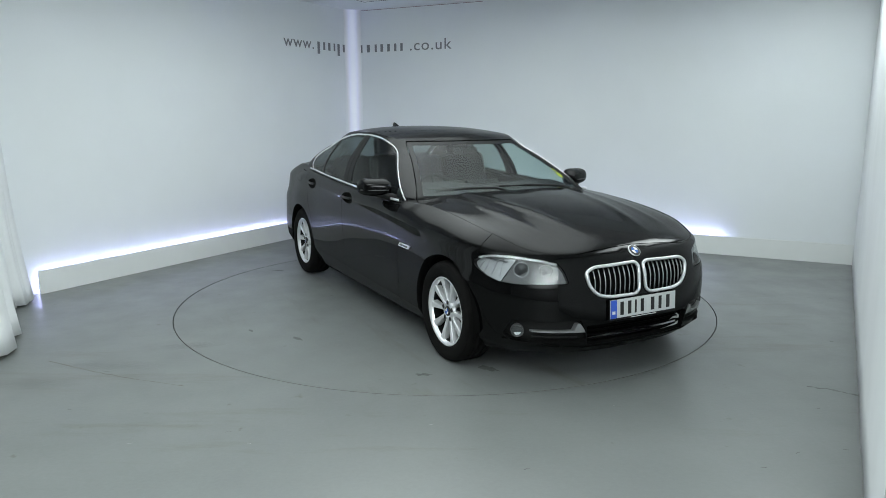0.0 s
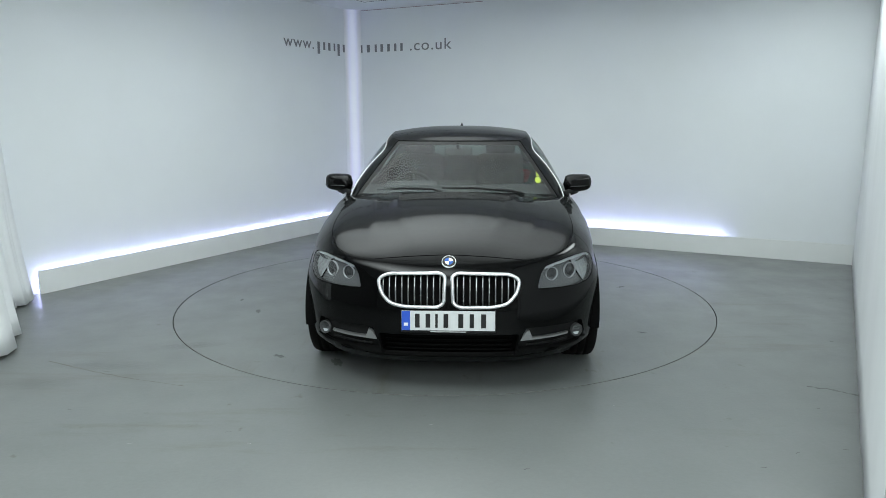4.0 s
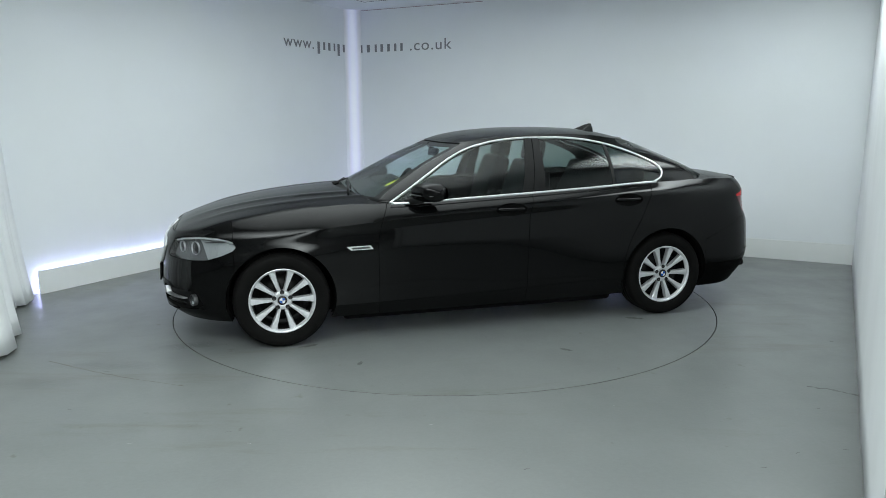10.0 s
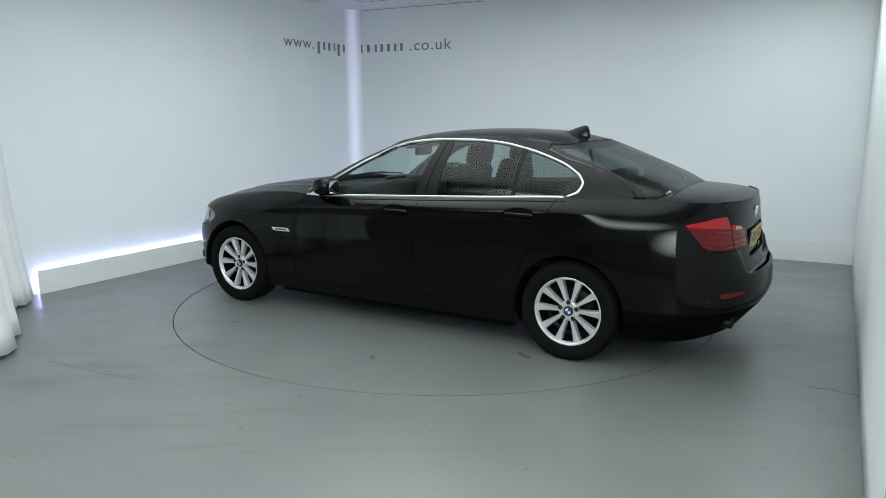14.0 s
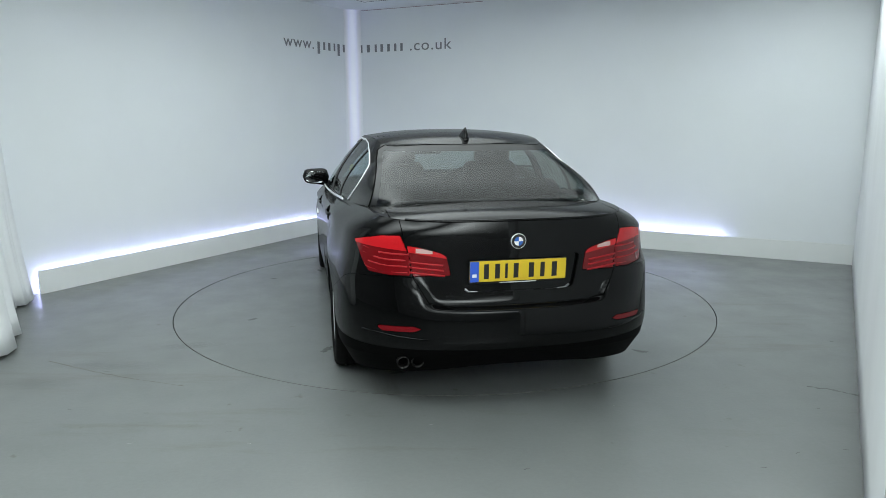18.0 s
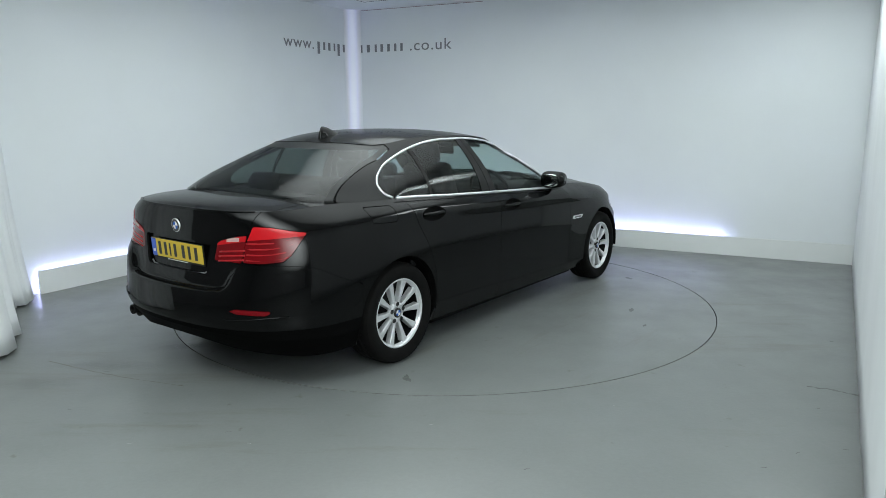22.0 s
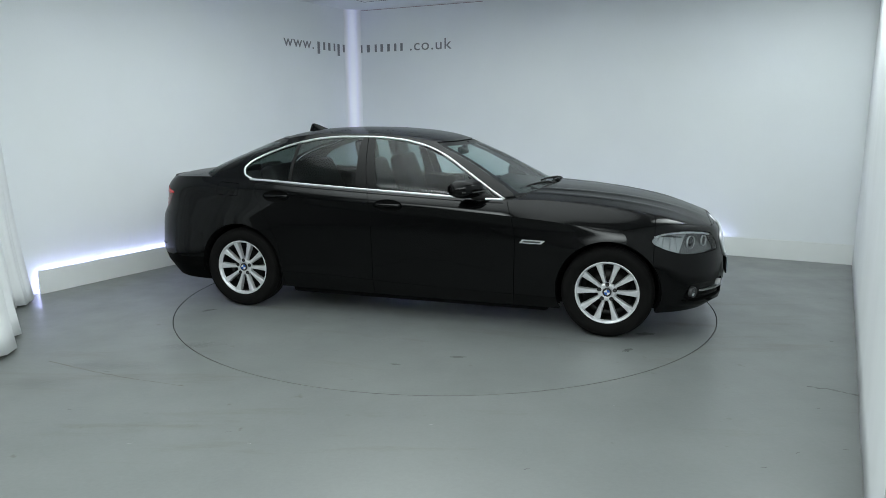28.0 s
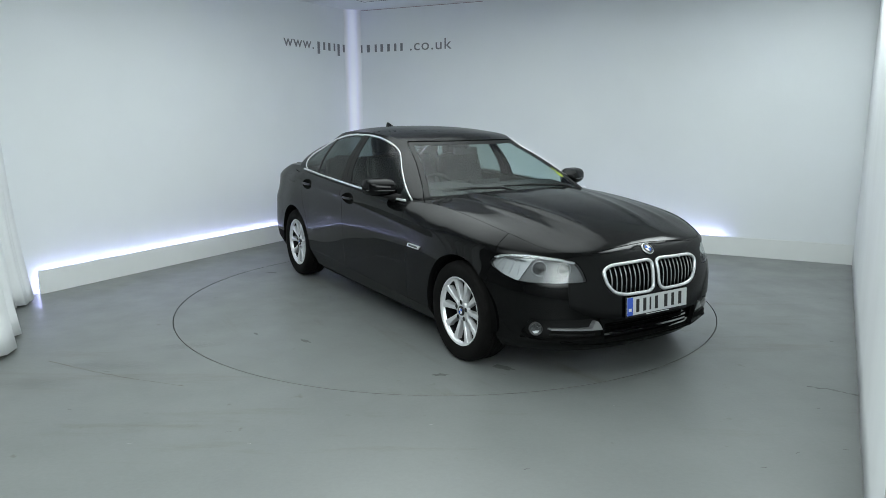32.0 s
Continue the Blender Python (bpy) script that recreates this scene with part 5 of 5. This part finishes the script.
# ---- tail lamps ----
for sgn in (1, -1):
    w = (lambda s: s) if sgn > 0 else mirrored
    up = keep(tail_out, lambda p: p[:, 2] - (0.908 + 0.10 * (p[:, 1] - 0.70)))
    low = keep(tail_out, lambda p: (0.908 + 0.10 * (p[:, 1] - 0.70)) - p[:, 2])
    tl = panel("tail_lamp", w(up), M_REDLENS, car, 0.02, "red tail lamp with stacked light bars", 0.002)
    panel("lower_lens", w(low), M_REDDARK, tl, 0.02, "dark red lens", -0.001)
    for k in range(4):
        zb = 0.882 - 0.031 * k
        pts = []
        for j in range(18):
            t = j / 17
            s_ = -1.828 + (-1.46 + 1.828) * t
            z = zb + 0.030 * t ** 3 - 0.004
            c = min((q for q in tail_out.P), key=lambda q: abs(q[1] + q[0] - s_) + abs(q[2] - z))
            if j and abs(c[1] + c[0] - s_) > 0.03:
                continue
            pts.append((c[0] + 0.0045, sgn * (c[1] - 0.0045), z))
        link_mesh("light_bar", *tube(pts, 0.0060, 6), M_REDBAR, tl)
    ti = panel("inner_tail_lamp", w(tail_in), M_REDDARK, lid, 0.02, "red inner tail lamp on the boot lid", 0.0)
    zcut = lambda p: p[:, 2] - (0.874 + 0.17 * (p[:, 1] - 0.47))
    panel("upper_lens", w(keep(tail_in, zcut)), M_REDLENS, ti, 0, "", 0.003)
    rev = keep(keep(keep(keep(tail_in, lambda p: p[:, 2] - (0.884 + 0.06 * (p[:, 1] - 0.47))), lambda p: p[:, 1] - 0.447), lambda p: 0.530 - p[:, 1]), lambda p: 0.907 + 0.06 * (p[:, 1] - 0.47) - p[:, 2])
    panel("reverse_lens", w(rev), M_CLEARLENS, ti, 0, "pale reversing lens", 0.005)
    for k in range(3):
        pts = [(on_rear(y, .83 - .026 * k + .1 * (y - .47))[0].x + 0.003, sgn * y, .83 - .026 * k + .1 * (y - .47)) for y in np.linspace(.395 - .004 * k, .565, 8)]
        link_mesh("light_bar", *tube(pts, 0.006, 6), M_REDBAR, ti)
    panel("rear_reflector", w(reflect_in), M_REFLECT, car, 0.01, "dark red bumper reflector")
    pts = [(on_rear(y, z)[0].x - 0.002, sgn * y, z) for y, z in ((.80, .478), (.74, .474), (.65, .464), (.56, .458), (.49, .456))]
    link_mesh("bumper_crease", *tube(pts, 0.005, 6), M_PAINT, car)

# ---- exhaust ----
for py in (0.606, 0.530):
    vs, fs = lathe([(0.030, 0.15), (0.036, 0.0), (0.036, -0.012), (0.031, -0.014), (0.029, 0.0), (0.028, 0.12)], 24, "x")
    link_mesh("tailpipe", [(v[0] * 0.9 - 2.428, v[1] * 0.9 + py * 1.0, v[2] * 0.9 + 0.316) for v in vs], fs, M_DISC, car, "dark steel tailpipe")

# ---- side vents, mirrors, fin, wipers ----
for sgn in (1, -1):
    pts = [(x, z) for x, z in ((1.040, .686), (.872, .689), (.852, .663), (1.012, .661))]
    vs, fs = [], []
    for x, z in pts:
        q, n = on_side(x, z)
        vs += [(x, sgn * (q.y + 0.009), z), (x, sgn * (q.y - 0.004), z)]
    fs = [(0, 2, 4, 6), (0, 1, 3, 2), (2, 3, 5, 4), (4, 5, 7, 6), (6, 7, 1, 0)]
    vent = link_mesh("side_vent", vs, fs if sgn > 0 else [f[::-1] for f in fs], M_CHROME, car, "chrome side vent trim", False)
    v2 = []
    for x, z in ((1.010, .680), (.884, .682), (.872, .670), (1.000, .668)):
        q, n = on_side(x, z)
        v2 += [(x, sgn * (q.y + 0.0105), z), (x, sgn * (q.y + 0.0), z)]
    link_mesh("vent_lens", v2, fs if sgn > 0 else [f[::-1] for f in fs], M_LAMPDARK, vent, "", False)

    # mirror: shell, foot, glass, indicator
    vs, fs, nu, nv = [], [], 24, 12
    cx, cy, cz = 0.435, 0.952, 1.044
    for i in range(nv + 1):
        t = -1 + 2 * i / nv
        wy = 0.116 * t
        k = max(0.0, 1 - abs(t) ** 4.5) ** 0.42
        hz = 0.068 * k * (1 - 0.10 * t)
        hx = 0.115 * k * (1 - 0.12 * t)
        for j in range(nu):
            a = 2 * math.pi * j / nu
            ca, sa = math.cos(a), math.sin(a)
            ex = math.copysign(abs(ca) ** 0.75, ca)
            ez = math.copysign(abs(sa) ** 0.75, sa)
            px = hx * (ex if ex > 0 else ex * 0.60)
            vs.append((cx + px - 0.03 * t, sgn * (cy + wy), cz + hz * ez + 0.006 * t))
    for i in range(nv):
        for j in range(nu):
            l = (j + 1) % nu
            f = (i * nu + j, i * nu + l, (i + 1) * nu + l, (i + 1) * nu + j)
            fs.append(f if sgn < 0 else f[::-1])
    mir = link_mesh("door_mirror", vs, fs, M_PAINT, car, "black door mirror")
    foot = [(0.60, sgn * 0.835, 0.968), (0.575, sgn * 0.86, 0.975), (0.53, sgn * 0.90, 0.985), (0.50, sgn * 0.94, 0.995)]
    link_mesh("mirror_foot", *tube(foot, 0.028, 10, False, 0.7), M_TRIM, mir)
    gl = []
    for j in range(24):
        a = 2 * math.pi * j / 24
        ca, sa = math.cos(a), math.sin(a)
        gl.append((cx - 0.064 - 0.03 * ca * 0.9, sgn * (cy + 0.092 * math.copysign(abs(ca) ** 0.7, ca)), cz + 0.050 * math.copysign(abs(sa) ** 0.7, sa)))
    link_mesh("mirror_glass", gl, [tuple(range(24))[::-1] if sgn > 0 else tuple(range(24))], M_MIRROR, mir, "silver mirror glass", False)
    ind = [(cx + 0.112 - 0.045 * t - 0.055 * max(0.0, float(t)) ** 4, sgn * (cy + 0.112 * t), cz - 0.016) for t in np.linspace(-0.6, 0.96, 9)]
    link_mesh("indicator", *tube(ind, 0.0035, 6, False, 1.3), M_LAMPDARK, mir, "slim dark indicator strip")

fin_v, fin_f = [], []
prof = [(-1.095, .0, .030), (-1.14, .022, .032), (-1.19, .050, .030), (-1.235, .072, .024), (-1.262, .077, .018), (-1.277, .050, .022), (-1.282, .0, .026)]
for x, h, wd in prof:
    zb = float(Z_ROOF(x)) - 0.012
    for j in range(7):
        t = -1 + 2 * j / 6
        fin_v.append((x, wd * t, zb + (0.012 + h) * max(0.0, 1 - abs(t) ** 1.4) ** 0.9 + 0.001))
for i in range(len(prof) - 1):
    for j in range(6):
        a = i * 7 + j
        fin_f.append((a, a + 7, a + 8, a + 1))
link_mesh("roof_fin", fin_v, [f[::-1] for f in fin_f], M_PAINT, car, "black shark-fin aerial")
for pts in ([(.955, .50, 1.012), (.945, .42, 1.030), (.90, .10, 1.048), (.875, -.10, 1.052)], [(.985, -.10, 1.020), (.93, -.16, 1.040), (.86, -.40, 1.040), (.80, -.60, 1.030)]):
    ob = link_mesh("wiper", *tube([pts[0], pts[1], pts[2]], 0.009, 6), M_TRIM, car, "black windscreen wiper")
    a, b, c = Vector(pts[1]), Vector(pts[2]), Vector(pts[3])
    link_mesh("wiper_blade", *tube([a + Vector((-.02, 0, .004)), b + Vector((-.018, 0, -.004)), c + Vector((-.012, 0, -.008))], 0.007, 6, False, 0.7), M_TRIM, ob)

# ---- yellow sticker inside the screen ----
for outline, name in (([(0.620 + 0.024 * math.cos(a), 1.086 + 0.021 * math.sin(a)) for a in [2 * math.pi * k / 20 for k in range(20)]], "round yellow-green paper sticker in the windscreen"),
                      ([(0.610, 1.110), (0.650, 1.110), (0.650, 1.134), (0.610, 1.134)], "square yellow-green paper sticker in the windscreen")):
    sv = []
    ym = sum(y for y, z in outline) / len(outline)
    for y, z in outline:
        q, n = on_front(y, z, TREE_CABIN)
        mid_q, n = on_front(ym, z, TREE_CABIN)
        sv.append((mid_q.x + 0.45 * (q.x - mid_q.x) - 0.020, q.y, q.z))
    link_mesh("sticker", sv, [tuple(range(len(sv)))], M_STICK, car, name, False)

# ---- under the body ----
# black box reaches low so that it doubles as the shade under the sills
under = part("underbody", box_bm(-1.06, 1.06, -0.83, 0.83, 0.135, 0.30, 0.03, 2), M_SHUT, car, "dark underbody, carried low to stand for shade beneath")
part("front_undertray", box_bm(1.05, 1.95, -0.60, 0.60, 0.15, 0.30, 0.03, 2), M_SHUT, under)
part("rear_undertray", box_bm(-2.15, -1.05, -0.60, 0.60, 0.17, 0.30, 0.03, 2), M_SHUT, under)
for x in (HUBX, -HUBX):
    for sgn in (1, -1):
        vs, fs = [], []
        for k in range(25):
            a = math.radians(-8) + math.radians(196) * k / 24
            for y in (0.56, 0.915):
                vs.append((x + (ARCH + 0.006) * math.cos(a), sgn * y, HUBZ + (ARCH + 0.006) * math.sin(a)))
        for k in range(24):
            fs.append((2 * k, 2 * k + 1, 2 * k + 3, 2 * k + 2))
        c = len(vs)
        vs.append((x, sgn * 0.56, HUBZ))
        for k in range(24):
            fs.append((c, 2 * k, 2 * k + 2))
        link_mesh("arch_liner", vs, fs, M_SHUT, car)


# ---- wheels ----
def spoke_mesh():
    """One spoke of the alloy, pointing along +z, its face towards +y."""
    vs, fs = [], []
    rows = [(0.048, 0.0105, 0.026, 0.000), (0.085, 0.0112, 0.028, 0.004), (0.13, 0.0142, 0.028, 0.008), (0.17, 0.0180, 0.026, 0.011), (0.200, 0.0215, 0.024, 0.013), (0.215, 0.0250, 0.022, 0.014), (0.230, 0.038, 0.020, 0.015)]
    for r, hw, th, rise in rows:
        for dx, dy in ((-hw - 0.004, -th), (-hw, rise - 0.004), (-hw * 0.82, rise), (-hw * 0.12, rise + 0.001), (hw * 0.12, rise + 0.001), (hw * 0.82, rise), (hw, rise - 0.004), (hw + 0.004, -th)):
            vs.append((dx, dy, r))
    for i in range(len(rows) - 1):
        for j in range(7):
            a = i * 8 + j
            fs.append((a, a + 8, a + 9, a + 1))
    return vs, fs


SPOKE_V, SPOKE_F = spoke_mesh()
M_GROOVE = mat("dark_rim_barrel", (0.012, 0.012, 0.0125), rough=0.4, metal=0.7)


def wheel(x, sgn):
    """Tyre, rim, ten spokes, brake disc, bolts and cap; built facing +y, turned round for the right side."""
    m = Matrix.Translation((x, sgn * 0.877, 0.3285)) @ (pose(0, 0, 0) if sgn > 0 else pose(0, 0, 0, 0, 0, 180)) @ Matrix.Diagonal((0.957, 1, 0.957, 1))

    def put(name, vs, fs, material, parent, label="", smooth=True):
        return link_mesh(name, [m @ Vector(v) for v in vs], fs, material, parent, label, smooth)
    vs, fs = lathe([(0.240, 0.020), (0.240, 0.028), (0.235, 0.032), (0.226, 0.030), (0.220, 0.016), (0.214, 0.004)], 60)
    root = put("wheel", vs, fs, M_RIM, car, "ten-spoke silver alloy wheel with a black tyre")
    prof = [(0.226, 0.016), (0.236, 0.030), (0.252, 0.038), (0.286, 0.046), (0.313, 0.044), (0.330, 0.034), (0.339, 0.018), (0.343, 0.000)]
    prof += [(0.3430, -0.018), (0.3360, -0.020), (0.3360, -0.028), (0.3435, -0.030), (0.3435, -0.062), (0.3360, -0.064), (0.3360, -0.072), (0.3435, -0.074),
             (0.3435, -0.106), (0.3360, -0.108), (0.3360, -0.116), (0.3430, -0.118), (0.3420, -0.136), (0.3330, -0.160), (0.30, -0.178), (0.25, -0.176), (0.22, -0.16)]
    vs, fs = lathe(prof, 72)
    put("tyre", vs, fs, M_TYRE, root, "black rubber tyre")
    # tread blocks at the shoulder
    tv, tf = [], []
    for k in range(72):
        a = 2 * math.pi * k / 72
        c, s_ = math.cos(a), math.sin(a)
        for (r, y, d) in ((0.3445, -0.012, -0.010), (0.3445, -0.012, 0.010), (0.3305, 0.036, 0.008), (0.3305, 0.036, -0.008)):
            tv.append((r * c - d * s_, y, r * s_ + d * c))
        tf.append((4 * k, 4 * k + 1, 4 * k + 2, 4 * k + 3))
    tr = put("tread", tv, tf, M_TYRE, root, "", False)
    tr["kind"] = "stuff"
    vs, fs = lathe([(0.0005, -0.095), (0.08, -0.095), (0.165, -0.092), (0.166, -0.105)], 48)
    put("brake_disc", vs, fs, M_DISC, root, "grey steel brake disc")
    vs, fs = lathe([(0.165, -0.11), (0.204, -0.108), (0.208, -0.08), (0.214, 0.004)], 40)
    put("rim_barrel", vs, fs, M_GROOVE, root)
    vs, fs = lathe([(0.072, -0.020), (0.070, 0.000), (0.060, 0.006), (0.042, 0.008), (0.036, 0.004), (0.0005, 0.004)], 40)
    hub = put("wheel_hub", vs, fs, M_RIM, root)
    for k in range(10):
        a = pose(0, 0, 0, 0, 36 * k + 18, 0)
        put("spoke", [a @ Vector(v) for v in SPOKE_V], SPOKE_F, M_RIM, root, "", False)
    for k in range(5):
        a = pose(0, 0, 0, 0, 72 * k, 0)
        vs, fs = lathe([(0.0005, 0.008), (0.012, 0.008), (0.015, 0.0102), (0.0165, 0.0098)], 10)
        put("wheel_bolt", [a @ (Vector(v) + Vector((0, 0, 0.060))) for v in vs], fs, M_INK, root)
    vs, fs = lathe([(0.033, 0.004), (0.033, 0.012), (0.030, 0.014), (0.0005, 0.0142)], 28)
    put("cap_ring", vs, fs, M_INK, root, "dark blue hub cap")
    for k in range(4):
        vs = [(0, 0.0152, 0)]
        for i in range(9):
            t = math.pi / 2 * (k + i / 8)
            vs.append((0.021 * math.cos(t), 0.0150, 0.021 * math.sin(t)))
        put("cap_quarter", vs, [(0, i + 2, i + 1) for i in range(8)], M_BLUE if k % 2 else M_WHITE, root, "", False)
    return root


for wx in (HUBX, -HUBX):
    for sgn in (1, -1):
        wheel(wx, sgn)


# ---- inside the cabin ----
def soft_box(name, sx, sy, sz, at, material, parent, turn=(0, 0, 0), bevel=0.04, label="", taper=1.0):
    bm = box_bm(-sx / 2, sx / 2, -sy / 2, sy / 2, -sz / 2, sz / 2)
    for v in bm.verts:
        if v.co.z > 0:
            v.co.x *= taper
            v.co.y *= taper
    bmesh.ops.bevel(bm, geom=bm.edges[:], offset=bevel, segments=4, affect="EDGES", profile=0.6)
    bm.transform(pose(*at, *turn))
    return part(name, bm, material, parent, label, True)


for sy in (0.37, -0.37):
    seat = soft_box("front_seat", 0.52, 0.50, 0.20, (-0.10, sy, 0.56), M_SEAT, car, (0, -6, 0), 0.06, "black leather front seat")
    soft_box("backrest", 0.16, 0.48, 0.66, (-0.43, sy, 0.90), M_SEAT, seat, (0, -18, 0), 0.06, "", 0.86)
    soft_box("headrest", 0.11, 0.27, 0.17, (-0.565, sy, 1.295), M_SEAT, seat, (0, -12, 0), 0.045)
    for dy in (-0.06, 0.06):
        link_mesh("headrest_post", *tube([(-0.545, sy + dy, 1.15), (-0.56, sy + dy, 1.27)], 0.006, 6), M_CHROME, seat)
bench = soft_box("rear_bench", 0.52, 1.30, 0.22, (-0.98, 0, 0.58), M_SEAT, car, (0, -5, 0), 0.06, "black leather rear bench")
soft_box("backrest", 0.16, 1.30, 0.62, (-1.30, 0, 0.86), M_SEAT, bench, (0, -24, 0), 0.06, "", 0.92)
for sy in (0.36, -0.36):
    soft_box("headrest", 0.09, 0.26, 0.13, (-1.475, sy, 1.105), M_SEAT, bench, (0, -18, 0), 0.04)
soft_box("parcel_shelf", 0.50, 1.28, 0.04, (-1.72, 0, 1.025), M_DASH, car, (0, 0, 0), 0.015)
dash = soft_box("dashboard", 0.52, 1.50, 0.26, (0.62, 0, 0.880), M_DASH, car, (0, 6, 0), 0.08, "black moulded dashboard")
soft_box("binnacle", 0.22, 0.42, 0.10, (0.50, -0.37, 0.995), M_DASH, dash, (0, 8, 0), 0.04)
soft_box("display", 0.04, 0.30, 0.11, (0.46, 0.0, 1.005), M_DASH, dash, (0, -10, 0), 0.015)
m = pose(0.36, -0.37, 0.935, 0, 66, 0)
vs, fs = [], []
ringp = [m @ Vector((0.185 * math.cos(t), 0.185 * math.sin(t), 0)) for t in [2 * math.pi * k / 36 for k in range(36)]]
wheel_ob = link_mesh("steering_wheel", *tube(ringp, 0.016, 8, True, 1.0, m.to_3x3() @ Vector((0, 0, 1))), M_SEAT, car, "black leather steering wheel")
part("wheel_boss", box_bm(-0.07, 0.07, -0.085, 0.085, -0.03, 0.02, 0.025, 3, m), M_DASH, wheel_ob, "", True)
for a in (0, math.pi / 2 * 2, math.pi * 1.5):
    link_mesh("wheel_arm", *tube([m @ Vector((0.05 * math.sin(a), 0.05 * math.cos(a), 0)), m @ Vector((0.178 * math.sin(a), 0.178 * math.cos(a), 0))], 0.014, 6), M_DASH, wheel_ob)
rv = soft_box("rear_view_mirror", 0.035, 0.23, 0.065, (0.17, 0.0, 1.275), M_DASH, car, (0, -12, 0), 0.016, "black rear-view mirror")
link_mesh("mirror_stem", *tube([(0.17, 0, 1.30), (0.22, 0, 1.345)], 0.016, 8), M_DASH, rv)
for sy in (1, -1):
    soft_box("sun_visor", 0.16, 0.40, 0.02, (-0.06, sy * 0.30, 1.345), M_HEADLINER, car, (0, 14, 0), 0.008)
    soft_box("door_card", 1.9, 0.05, 0.44, (-0.30, sy * 0.80, 0.77), M_SEAT, car, (0, 2, 0), 0.02)
part("cabin_floor", box_bm(-1.35, 0.9, -0.80, 0.80, 0.30, 0.34, 0.01, 1), M_SHUT, car)


# ================= what moves =================
TURN = [(0, -61.5), (0.5, -61.5), (1, -62.3), (1.5, -64.8), (2, -69.1), (2.5, -74.6), (3, -80.7), (3.5, -86.6), (4.5, -98.6), (5.5, -110.6), (6, -116.5),
        (7, -128.4), (8, -140.3), (9, -152.2), (10, -164.0), (11, -175.6), (12, -187.2), (13, -198.8), (14, -210.5), (14.5, -216.4), (15.5, -228.2), (16.5, -240.1),
        (17, -246.2), (18, -258.4), (19, -270.7), (20, -282.8), (21, -294.9), (22, -306.9), (23, -318.8), (24, -330.6), (25, -342.3), (25.5, -348.1), (26.5, -359.7),
        (27.5, -371.2), (28, -377.0), (29, -388.7), (30, -400.5), (30.5, -406.4), (31, -412.0), (31.5, -416.0), (32, -418.4)]


def motions():
    walk(turntable, [(t, pose(0, 0, 0, 0, 0, a)) for t, a in TURN])
    walk(car, [(t, pose(0, 0, 0, 0, 0, a) @ pose(OFFX, OFFY, 0)) for t, a in TURN])


motions()
